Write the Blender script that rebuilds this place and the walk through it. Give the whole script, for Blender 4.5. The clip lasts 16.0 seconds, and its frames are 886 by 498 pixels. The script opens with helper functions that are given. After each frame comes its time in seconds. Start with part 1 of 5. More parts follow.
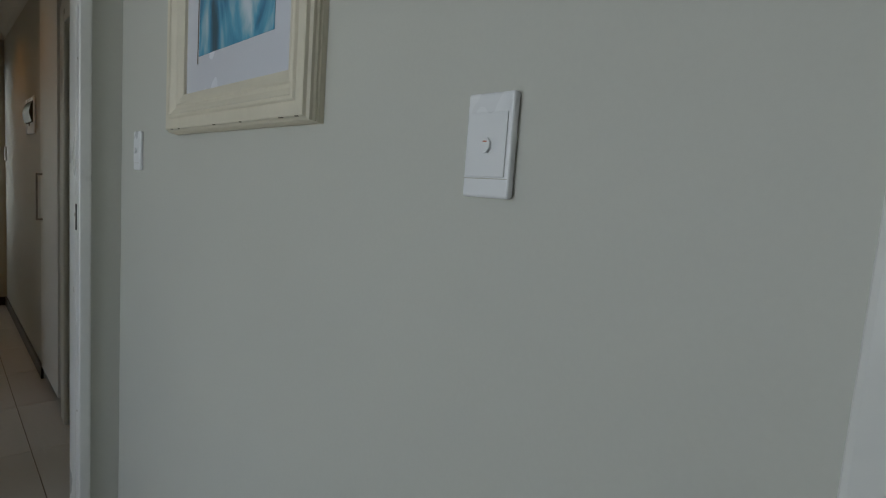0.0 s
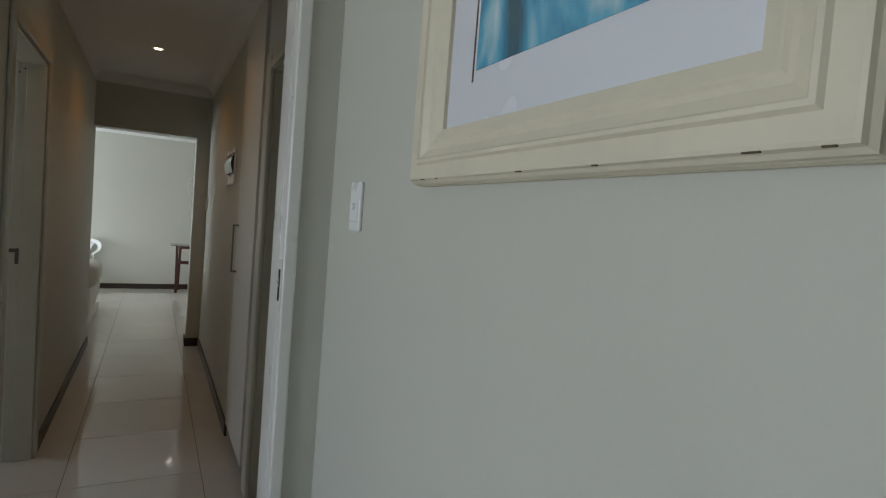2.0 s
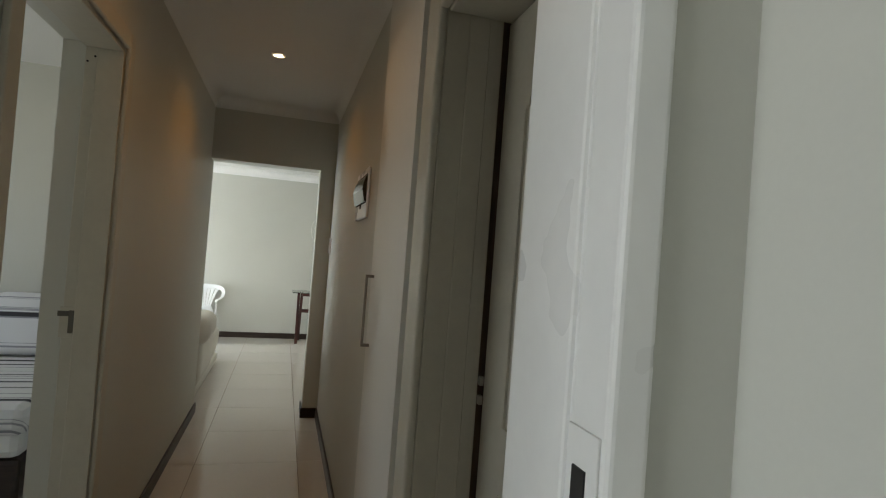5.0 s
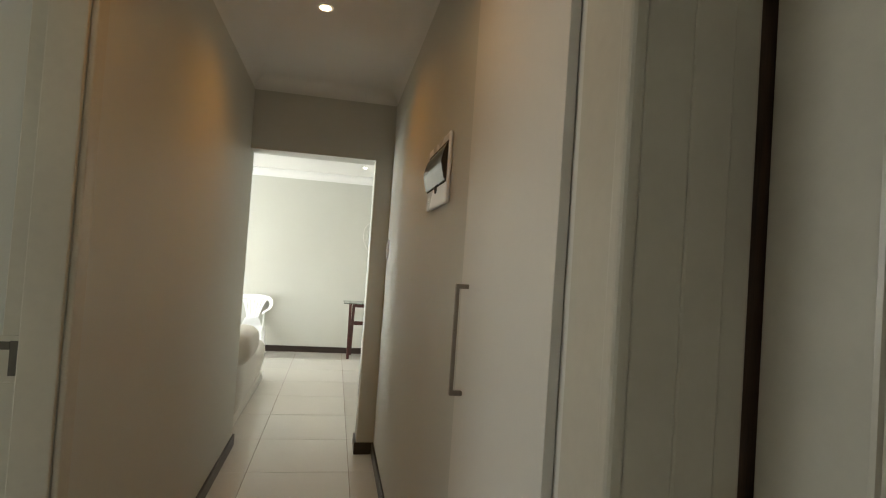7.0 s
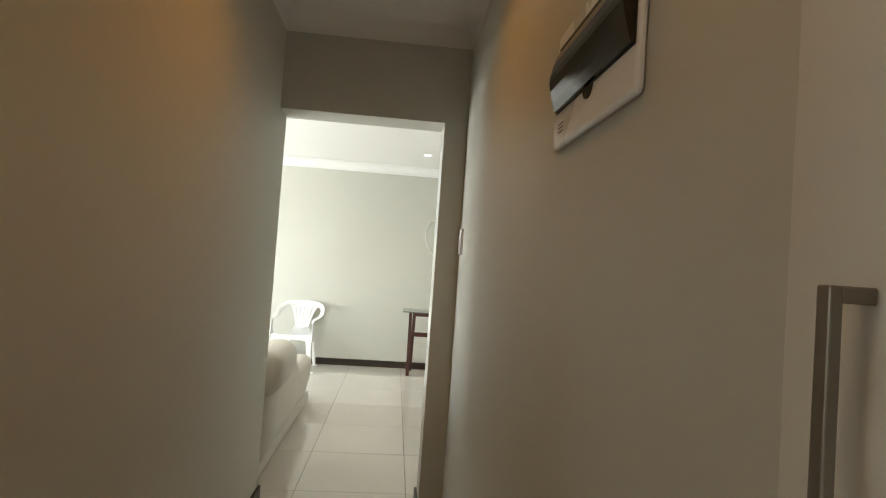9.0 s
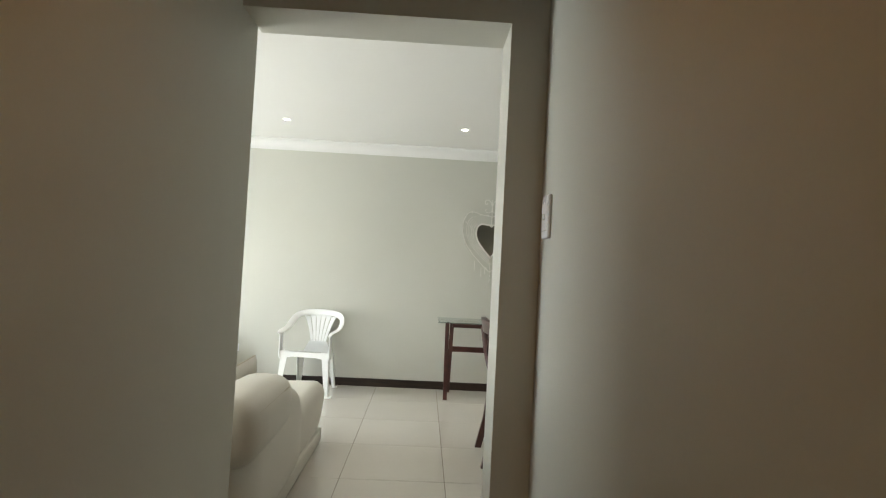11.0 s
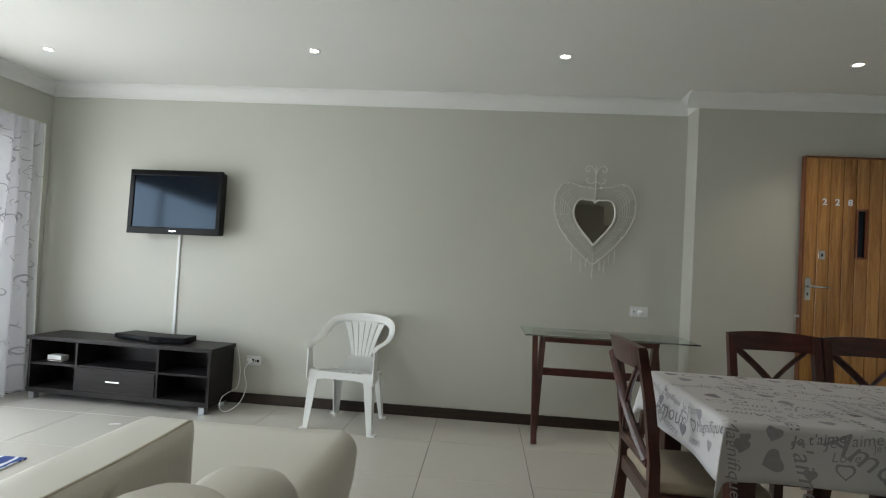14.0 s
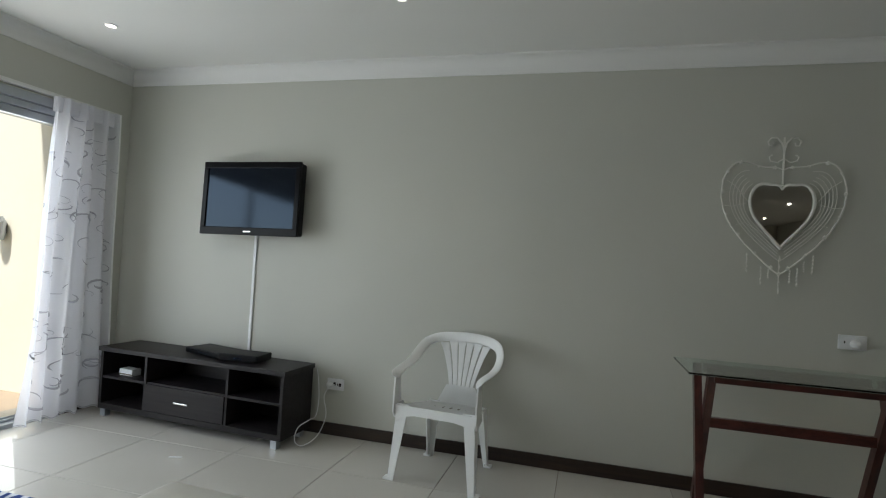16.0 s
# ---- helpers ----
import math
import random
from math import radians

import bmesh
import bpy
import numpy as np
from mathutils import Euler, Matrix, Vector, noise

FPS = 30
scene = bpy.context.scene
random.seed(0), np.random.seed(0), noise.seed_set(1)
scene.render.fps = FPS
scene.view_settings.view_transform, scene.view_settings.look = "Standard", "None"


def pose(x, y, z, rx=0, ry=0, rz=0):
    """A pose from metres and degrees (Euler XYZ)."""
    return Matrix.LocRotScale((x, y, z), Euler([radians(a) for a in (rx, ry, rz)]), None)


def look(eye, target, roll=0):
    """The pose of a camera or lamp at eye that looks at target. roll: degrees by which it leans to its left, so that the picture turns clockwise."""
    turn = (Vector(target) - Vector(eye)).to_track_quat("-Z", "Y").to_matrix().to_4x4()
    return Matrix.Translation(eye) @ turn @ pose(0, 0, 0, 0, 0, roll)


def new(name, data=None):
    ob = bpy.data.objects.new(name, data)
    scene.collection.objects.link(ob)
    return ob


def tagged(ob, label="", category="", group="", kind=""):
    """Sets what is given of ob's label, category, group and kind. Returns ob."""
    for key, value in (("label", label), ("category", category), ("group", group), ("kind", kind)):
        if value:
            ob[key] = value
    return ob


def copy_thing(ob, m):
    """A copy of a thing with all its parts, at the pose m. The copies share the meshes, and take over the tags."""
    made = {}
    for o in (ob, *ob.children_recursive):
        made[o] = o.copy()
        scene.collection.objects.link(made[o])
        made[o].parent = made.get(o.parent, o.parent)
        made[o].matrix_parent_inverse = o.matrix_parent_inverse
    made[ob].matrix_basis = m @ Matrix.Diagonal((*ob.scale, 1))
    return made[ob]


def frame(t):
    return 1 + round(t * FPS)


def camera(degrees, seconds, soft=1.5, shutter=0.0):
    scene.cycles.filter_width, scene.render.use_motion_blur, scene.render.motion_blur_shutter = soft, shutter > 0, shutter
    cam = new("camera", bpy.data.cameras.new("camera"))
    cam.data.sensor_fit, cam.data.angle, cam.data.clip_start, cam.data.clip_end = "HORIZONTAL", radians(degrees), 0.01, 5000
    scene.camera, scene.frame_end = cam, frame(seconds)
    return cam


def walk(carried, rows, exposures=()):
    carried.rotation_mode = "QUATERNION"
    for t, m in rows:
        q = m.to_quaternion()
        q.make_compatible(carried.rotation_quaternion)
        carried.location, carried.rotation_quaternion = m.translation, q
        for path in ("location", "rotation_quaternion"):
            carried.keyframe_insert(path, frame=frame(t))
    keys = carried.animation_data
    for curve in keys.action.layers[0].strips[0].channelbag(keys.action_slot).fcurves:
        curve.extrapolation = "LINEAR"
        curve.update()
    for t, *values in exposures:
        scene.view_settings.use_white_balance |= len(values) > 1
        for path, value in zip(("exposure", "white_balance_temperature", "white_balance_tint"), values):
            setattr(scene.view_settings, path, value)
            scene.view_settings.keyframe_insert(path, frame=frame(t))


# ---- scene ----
cam = camera(79.0, 16.0, soft=1.15)
PATH = [
    (0, (0.595, 1.625, 1.328), (1.968, 3.064, 1.118), 4.2),
    (0.5, (0.652, 1.774, 1.34), (1.874, 3.346, 1.146), 4.5),
    (1, (0.661, 1.92, 1.345), (1.754, 3.587, 1.179), 4.6),
    (1.5, (0.634, 2.107, 1.364), (1.639, 3.832, 1.238), 4.7),
    (2, (0.626, 2.275, 1.362), (1.578, 4.032, 1.269), 4.5),
    (2.5, (0.657, 2.488, 1.366), (1.542, 4.28, 1.294), 4.4),
    (3, (0.703, 2.711, 1.372), (1.494, 4.547, 1.334), 4.4),
    (3.5, (0.707, 2.876, 1.359), (1.415, 4.747, 1.346), 4.3),
    (4, (0.708, 3.074, 1.353), (1.369, 4.962, 1.365), 4.4),
    (6.5, (0.735, 4.037, 1.327), (1.16, 5.99, 1.377), 3.9),
    (7, (0.728, 4.23, 1.314), (1.117, 6.191, 1.369), 3.9),
    (7.5, (0.753, 4.468, 1.306), (1.084, 6.44, 1.362), 3.8),
    (8, (0.758, 4.68, 1.283), (1.025, 6.661, 1.34), 3.8),
    (8.5, (0.762, 4.965, 1.277), (0.969, 6.954, 1.338), 3.9),
    (9, (0.757, 5.212, 1.262), (0.927, 7.204, 1.325), 4.0),
    (11.5, (0.696, 6.575, 1.215), (0.734, 8.574, 1.284), 3.0),
    (12, (0.657, 6.84, 1.200), (0.670, 8.839, 1.270), 3.2),
    (12.5, (0.639, 7.052, 1.198), (0.630, 9.051, 1.256), 3.0),
    (13, (0.652, 7.291, 1.170), (0.606, 9.289, 1.234), 3.0),
    (13.5, (0.655, 7.488, 1.150), (0.551, 9.484, 1.217), 3.0),
    (14, (0.597, 7.693, 1.155), (0.437, 9.685, 1.208), 3.1),
    (14.5, (0.537, 7.883, 1.160), (0.311, 9.869, 1.214), 3.1),
    (15, (0.505, 8.105, 1.165), (0.189, 10.079, 1.218), 3.2),
    (15.5, (0.467, 8.303, 1.176), (0.037, 10.256, 1.217), 3.3),
    (16, (0.407, 8.508, 1.176), (-0.118, 10.437, 1.217), 3.4),
]
walk(cam, [(t, look(e, g, r)) for t, e, g, r in PATH],
     [(0, 0.86, 6150, 10), (1, 0.99, 6200, 10), (2, 1.11, 6250, 10), (4, 1.38, 6350, 10), (6.5, 2.03, 6900, 10), (7, 2.18, 6950, 10), (8, 2.1, 6900, 10), (9, 2.15, 6900, 10), (11.5, 1.5, 6750, 10), (12.5, 1.24, 6550, 10),
      (13.5, 0.95, 6500, 10), (14.5, 0.6, 6500, 10), (15.2, 0.4, 6400, 10), (16, 0.12, 6350, 10)])

# ---------------------------------------------------------------- light
world = bpy.data.worlds.new("world")
scene.world = world
world.use_nodes = True
sky = world.node_tree.nodes.new("ShaderNodeTexSky")
sky.sky_type = 'NISHITA'
sky.sun_disc = False
sky.sun_elevation = radians(60)
sky.sun_rotation = radians(197)
world.node_tree.links.new(sky.outputs[0], world.node_tree.nodes["Background"].inputs[0])
world.node_tree.nodes["Background"].inputs[1].default_value = 0.12

sun = new("sun", bpy.data.lights.new("sun", 'SUN'))
sun.data.energy, sun.data.angle, sun.data.color = 5.0, radians(3), (1.0, 0.95, 0.88)
sun.matrix_world = look((-3.0, -9.5, 17.2), (0, 0, 0))


def area_light(name, eye, target, w, h, watts, colour):
    l = new(name, bpy.data.lights.new(name, 'AREA'))
    l.data.shape, l.data.size, l.data.size_y = 'RECTANGLE', w, h
    l.data.energy, l.data.color = watts, colour
    l.matrix_world = look(eye, target)
    return l


# daylight standing in the openings of the windows
area_light("window_daylight_living", (-3.02, 9.8, 1.0), (0.0, 9.8, 0.9), 2.7, 1.8, 37, (0.90, 0.97, 1.0))
area_light("window_daylight_bedroom", (-2.42, 2.85, 1.45), (1.0, 2.85, 1.35), 1.6, 1.15, 13.8, (0.90, 0.945, 1.0))
area_light("window_daylight_second", (-3.07, 6.2, 1.5), (0.0, 6.2, 1.2), 1.4, 1.2, 5.2, (0.93, 0.97, 1.0))


def spot(name, x, y, z, watts, colour, size=110):
    l = new(name, bpy.data.lights.new(name, 'SPOT'))
    l.data.energy, l.data.color = watts, colour
    l.data.spot_size, l.data.spot_blend, l.data.shadow_soft_size = radians(size), 1.0, 0.04
    l.matrix_world = look((x, y, z - 0.03), (x, y, 0))
    return l


CORRIDOR_H, LIVING_H = 2.46, 2.43
CORRIDOR_LAMPS = [(0.60, 5.40), (0.60, 6.76)]
LIVING_LAMPS = [(-2.36, 10.99), (-0.53, 10.92), (1.01, 10.92), (-2.36, 9.0), (-0.53, 9.0), (1.0, 9.0), (2.68, 10.94)]
for (x, y), watts in zip(CORRIDOR_LAMPS, (1.4, 2.2)):
    spot("corridor_spot", x, y, CORRIDOR_H, watts, (1.0, 0.41, 0.04), 145)
KITCHEN_LAMPS = [(3.52, 5.0), (3.83, 2.6)]
for x, y in KITCHEN_LAMPS:
    spot("kitchen_spot", x, y, LIVING_H, 24.0, (1.0, 0.95, 0.87), 150)
for x, y in LIVING_LAMPS:
    spot("living_spot", x, y, LIVING_H, 11.0 if x > 2 else 4.0, (1.0, 0.88, 0.74))


# ---------------------------------------------------------------- materials
def material(name, build):
    m = bpy.data.materials.new(name)
    m.use_nodes = True
    t = m.node_tree
    build(t, t.nodes["Principled BSDF"])
    return m


def surface(name, colour, rough=0.5, metal=0.0, vary=0.06, scale=3.0, fine=60.0, bump=0.05, rough_vary=0.08,
            coat=0.0, dist=0.002, stretch=None, random_piece=0.0, spec=0.5):
    """Paint, plastic, leather and the like: base colour varied at two scales, with a fine relief."""
    def build(t, b):
        n, l = t.nodes, t.links
        co = n.new("ShaderNodeTexCoord")
        src = co.outputs["Object"]
        if stretch:
            mp = n.new("ShaderNodeMapping")
            mp.inputs["Scale"].default_value = stretch
            l.new(src, mp.inputs[0])
            src = mp.outputs[0]
        big, small = n.new("ShaderNodeTexNoise"), n.new("ShaderNodeTexNoise")
        for x, s, d in ((big, scale, 4), (small, fine, 3)):
            x.inputs["Scale"].default_value, x.inputs["Detail"].default_value = s, d
            l.new(src, x.inputs["Vector"])
        add = n.new("ShaderNodeMath")
        add.operation = 'MULTIPLY_ADD'
        l.new(small.outputs["Fac"], add.inputs[0])
        add.inputs[1].default_value = 0.45
        l.new(big.outputs["Fac"], add.inputs[2])
        fac = add.outputs[0]
        if random_piece:
            oi = n.new("ShaderNodeObjectInfo")
            ra = n.new("ShaderNodeMath")
            ra.operation = 'MULTIPLY_ADD'
            l.new(oi.outputs["Random"], ra.inputs[0])
            ra.inputs[1].default_value = random_piece
            l.new(fac, ra.inputs[2])
            fac = ra.outputs[0]
        ramp = n.new("ShaderNodeMapRange")
        l.new(fac, ramp.inputs[0])
        ramp.inputs[1].default_value, ramp.inputs[2].default_value = 0.35, 1.1 + random_piece
        ramp.inputs[3].default_value, ramp.inputs[4].default_value = 1 - vary, 1 + vary
        mix = n.new("ShaderNodeVectorMath")
        mix.operation = 'SCALE'
        mix.inputs[0].default_value = colour
        l.new(ramp.outputs[0], mix.inputs["Scale"])
        l.new(mix.outputs[0], b.inputs["Base Color"])
        rr = n.new("ShaderNodeMapRange")
        l.new(big.outputs["Fac"], rr.inputs[0])
        rr.inputs[3].default_value, rr.inputs[4].default_value = max(0.02, rough - rough_vary), min(1, rough + rough_vary)
        l.new(rr.outputs[0], b.inputs["Roughness"])
        b.inputs["Metallic"].default_value = metal
        b.inputs["Coat Weight"].default_value = coat
        b.inputs["Specular IOR Level"].default_value = spec
        if bump:
            bp = n.new("ShaderNodeBump")
            bp.inputs["Strength"].default_value, bp.inputs["Distance"].default_value = bump, dist
            l.new(small.outputs["Fac"], bp.inputs["Height"])
            l.new(bp.outputs[0], b.inputs["Normal"])
    return material(name, build)


def wood(name, dark, light, rough=0.35, coat=0.2, grain=(1, 1, 1), scale=7.0, random_piece=0.0):
    """Stained or varnished wood: grain drawn out along the axis with the small factor."""
    def build(t, b):
        n, l = t.nodes, t.links
        co, mp = n.new("ShaderNodeTexCoord"), n.new("ShaderNodeMapping")
        mp.inputs["Scale"].default_value = grain
        l.new(co.outputs["Object"], mp.inputs[0])
        if random_piece:
            oi, sc = n.new("ShaderNodeObjectInfo"), n.new("ShaderNodeMath")
            sc.operation = 'MULTIPLY'
            sc.inputs[1].default_value = 17.0
            l.new(oi.outputs["Random"], sc.inputs[0])
            l.new(sc.outputs[0], mp.inputs["Location"])
        a, c = n.new("ShaderNodeTexNoise"), n.new("ShaderNodeTexNoise")
        for x, s in ((a, scale), (c, scale * 9)):
            x.inputs["Scale"].default_value, x.inputs["Detail"].default_value = s, 5
            x.inputs["Distortion"].default_value = 0.6
            l.new(mp.outputs[0], x.inputs["Vector"])
        mu = n.new("ShaderNodeMath")
        mu.operation = 'MULTIPLY_ADD'
        l.new(c.outputs["Fac"], mu.inputs[0])
        mu.inputs[1].default_value = 0.5
        l.new(a.outputs["Fac"], mu.inputs[2])
        r = n.new("ShaderNodeValToRGB")
        r.color_ramp.elements[0].position, r.color_ramp.elements[0].color = 0.5, (*dark, 1)
        r.color_ramp.elements[1].position, r.color_ramp.elements[1].color = 0.95, (*light, 1)
        l.new(mu.outputs[0], r.inputs[0])
        l.new(r.outputs[0], b.inputs["Base Color"])
        b.inputs["Roughness"].default_value = rough
        b.inputs["Coat Weight"].default_value = coat
        b.inputs["Coat Roughness"].default_value = 0.2
        bp = n.new("ShaderNodeBump")
        bp.inputs["Strength"].default_value, bp.inputs["Distance"].default_value = 0.12, 0.001
        l.new(c.outputs["Fac"], bp.inputs["Height"])
        l.new(bp.outputs[0], b.inputs["Normal"])
    return material(name, build)


def plain(name, colour, rough=0.5, metal=0.0, **more):
    def build(t, b):
        b.inputs["Base Color"].default_value = (*colour, 1)
        b.inputs["Roughness"].default_value, b.inputs["Metallic"].default_value = rough, metal
        for key, value in more.items():
            b.inputs[key.replace("_", " ")].default_value = value
    return material(name, build)


def glowing(name, colour, strength):
    def build(t, b):
        b.inputs["Base Color"].default_value = (*colour, 1)
        b.inputs["Emission Color"].default_value = (*colour, 1)
        b.inputs["Emission Strength"].default_value = strength
    return material(name, build)


WALL = surface("sage_wall_paint", (0.556, 0.556, 0.500), 0.55, vary=0.035, scale=1.4, fine=140, bump=0.10, dist=0.0015)
CEILING = surface("white_ceiling_paint", (0.78, 0.78, 0.75), 0.8, vary=0.02, scale=1.2, fine=120, bump=0.08)
CORNICE = surface("white_cornice_paint", (0.80, 0.80, 0.78), 0.55, vary=0.02, scale=2)
ENAMEL = surface("white_enamel", (0.74, 0.74, 0.71), 0.30, vary=0.05, scale=4, fine=50, bump=0.06)
# worn cream, its tone also lowered to offset too much daylight on the corridor doors
ENAMEL_OLD = surface("worn_cream_enamel_dimmed", (0.52, 0.49, 0.405), 0.36, vary=0.09, scale=6, fine=45, bump=0.15, dist=0.003)
CUPBOARD = surface("cupboard_melamine", (0.66, 0.64, 0.58), 0.42, vary=0.02, scale=2, bump=0.02)
SKIRT = wood("dark_skirting_wood", (0.009, 0.005, 0.004), (0.036, 0.020, 0.013), 0.42, 0.0, (0.4, 8, 8))
TILE = surface("cream_porcelain_tile", (0.585, 0.565, 0.515), 0.075, vary=0.03, scale=2.2, fine=35, bump=0.012, rough_vary=0.03, random_piece=0.25)
GROUT = surface("grout", (0.20, 0.17, 0.13), 0.8, vary=0.2, scale=9)
PLASTIC = surface("white_switch_plastic", (0.80, 0.81, 0.82), 0.28, vary=0.01, bump=0.0)
STEEL = surface("brushed_steel", (0.50, 0.47, 0.42), 0.32, 1.0, vary=0.08, scale=20, fine=200, bump=0.03)
CHROME = surface("chrome", (0.72, 0.72, 0.70), 0.12, 1.0, vary=0.03, bump=0)
DARK = plain("dark_void", (0.012, 0.011, 0.010), 0.8)
LAMP = glowing("lamp_glow", (1.0, 0.93, 0.80), 9.0)
LAMP_WARM = glowing("lamp_glow_warm", (1.0, 0.80, 0.52), 6.0)


# ---------------------------------------------------------------- mesh helpers
def mesh_of(name, bm, mats, smooth=False):
    me = bpy.data.meshes.new(name)
    bm.to_mesh(me)
    bm.free()
    for m in (mats if isinstance(mats, (list, tuple)) else [mats]):
        me.materials.append(m)
    if smooth:
        for p in me.polygons:
            p.use_smooth = True
    return me


def part(name, bm, mat, parent=None, label="", smooth=False):
    ob = new(name, mesh_of(name, bm, mat, smooth))
    if parent:
        ob.parent = parent
    if label:
        ob["label"] = label
    return ob


def thing(name, label, category, at=(0, 0, 0), rz=0, group=""):
    ob = new(name)
    ob.matrix_world = pose(*at, 0, 0, rz)
    return tagged(ob, label, category, group)


def structure(name, bm, mat, label="", category="", smooth=False):
    ob = new(name, mesh_of(name, bm, mat, smooth))
    return tagged(ob, label, category, kind="structure")


def box(bm, x0, x1, y0, y1, z0, z1, bevel=0.0, seg=2, mat=0, m=None):
    r = bmesh.ops.create_cube(bm, size=1.0)
    vs = r["verts"]
    for v in vs:
        v.co = Vector(((x0 + x1) / 2 + v.co.x * (x1 - x0), (y0 + y1) / 2 + v.co.y * (y1 - y0), (z0 + z1) / 2 + v.co.z * (z1 - z0)))
    if mat:
        for f in {f for v in vs for f in v.link_faces}:
            f.material_index = mat
    if bevel:
        es = list({e for v in vs for e in v.link_edges})
        out = bmesh.ops.bevel(bm, geom=es, offset=bevel, segments=seg, affect='EDGES', profile=0.5)
        vs = list({v for f in out["faces"] for v in f.verts} | {v for v in vs if v.is_valid})
    if m is not None:
        bmesh.ops.transform(bm, matrix=m, verts=[v for v in vs if v.is_valid])
    return bm


def boxes(*rows, bevel=0.0):
    bm = bmesh.new()
    for r in rows:
        box(bm, *r, bevel=bevel)
    return bm


def tube(bm, points, radius, sides=8, closed=False, flat=1.0):
    """A round bar along points; radius is one number or one for each point."""
    pts = [Vector(p) for p in points]
    n = len(pts)
    rings, up = [], None
    for i, p in enumerate(pts):
        a, b = (pts[(i - 1) % n], pts[(i + 1) % n]) if closed else (pts[max(i - 1, 0)], pts[min(i + 1, n - 1)])
        d = (b - a).normalized()
        if up is None:
            up = d.orthogonal().normalized()
        up = (up - d * up.dot(d)).normalized()
        side = d.cross(up)
        r = radius[i] if isinstance(radius, (list, tuple)) else radius
        rings.append([bm.verts.new(p + r * (math.cos(2 * math.pi * k / sides) * up + flat * math.sin(2 * math.pi * k / sides) * side)) for k in range(sides)])
    for i in range(n if closed else n - 1):
        a, b = rings[i], rings[(i + 1) % n]
        for k in range(sides):
            bm.faces.new((a[k], a[(k + 1) % sides], b[(k + 1) % sides], b[k]))
    if not closed:
        bm.faces.new(rings[0][::-1])
        bm.faces.new(rings[-1])
    return bm


def prism(bm, outline, axis, lo, hi, mat=0):
    """A flat outline (pairs) drawn out along an axis: 'x' takes (y, z), 'y' takes (x, z), 'z' takes (x, y)."""
    def put(a, b, c):
        return {"x": (c, a, b), "y": (a, c, b), "z": (a, b, c)}[axis]
    v0 = [bm.verts.new(put(a, b, lo)) for a, b in outline]
    v1 = [bm.verts.new(put(a, b, hi)) for a, b in outline]
    n = len(outline)
    fs = [bm.faces.new(v0[::-1]), bm.faces.new(v1)]
    fs += [bm.faces.new((v0[i], v0[(i + 1) % n], v1[(i + 1) % n], v1[i])) for i in range(n)]
    for f in fs:
        f.material_index = mat
    bmesh.ops.recalc_face_normals(bm, faces=fs)
    return bm


def lathe(bm, profile, centre=(0, 0, 0), sides=24):
    rings = []
    for r, z in profile:
        rings.append([bm.verts.new((centre[0] + r * math.cos(2 * math.pi * k / sides), centre[1] + r * math.sin(2 * math.pi * k / sides), centre[2] + z)) for k in range(sides)])
    for a, b in zip(rings, rings[1:]):
        for k in range(sides):
            bm.faces.new((a[k], a[(k + 1) % sides], b[(k + 1) % sides], b[k]))
    bm.faces.new(rings[0][::-1])
    bm.faces.new(rings[-1])
    bmesh.ops.recalc_face_normals(bm, faces=bm.faces[:])
    return bm


# ---------------------------------------------------------------- structure
BED_X, COR_L, COR_R = 1.085, 0.135, 1.068       # bedroom wall; the corridor's two walls
CROSS, CROSS2 = 3.833, 3.985                    # the wall between bedroom and corridor
END, END2, END3 = 7.905, 8.096, 8.055           # the wall between corridor and living room, thinner on its west side
BACK, LEFT, RIGHT = 11.735, -2.94, 3.50         # living room
STEP = 2.025                                    # where the north wall steps forward
HEAD = 1.985                                    # height of the opening into the living room
D1A, D1B = 4.835, 5.60                           # doorway in the corridor's west wall
D2A, D2B = 4.05, 4.86                           # doorway in its east wall

FLOOR = structure("floor", boxes((-3.09, 4.75, -1.4, 12.0, -0.30, -0.004)), GROUT, "grout bed under the cream floor tiles", "floor")

# bedroom
structure("wall_bedroom_east", boxes((BED_X, BED_X + 0.2, -1.2, CROSS2, 0, 2.5)), WALL, "sage painted bedroom wall", "wall")
structure("wall_bedroom_south", boxes((-2.4, BED_X, -1.35, -1.2, 0, 2.5)), WALL, "sage painted bedroom wall", "wall")
structure("wall_bedroom_west", boxes((-2.55, -2.4, -1.35, 2.05, 0, 2.5), (-2.55, -2.4, 3.65, CROSS2, 0, 2.5), (-2.55, -2.4, 2.05, 3.65, 0, 0.85), (-2.55, -2.4, 2.05, 3.65, 2.05, 2.5)), WALL, "sage painted bedroom wall with a window", "wall")
structure("wall_cross", boxes((-2.4, 0.06, CROSS, CROSS2, 0, 2.5), (0.985, BED_X, CROSS, CROSS2, 0, 2.5), (0.06, 0.985, CROSS, CROSS2, 2.09, 2.5)), WALL, "sage painted wall with the bedroom doorway", "wall")
structure("ceiling_bedroom", boxes((-2.55, BED_X + 0.2, -1.35, CROSS2, CORRIDOR_H, 2.6)), CEILING, "white painted ceiling", "ceiling")

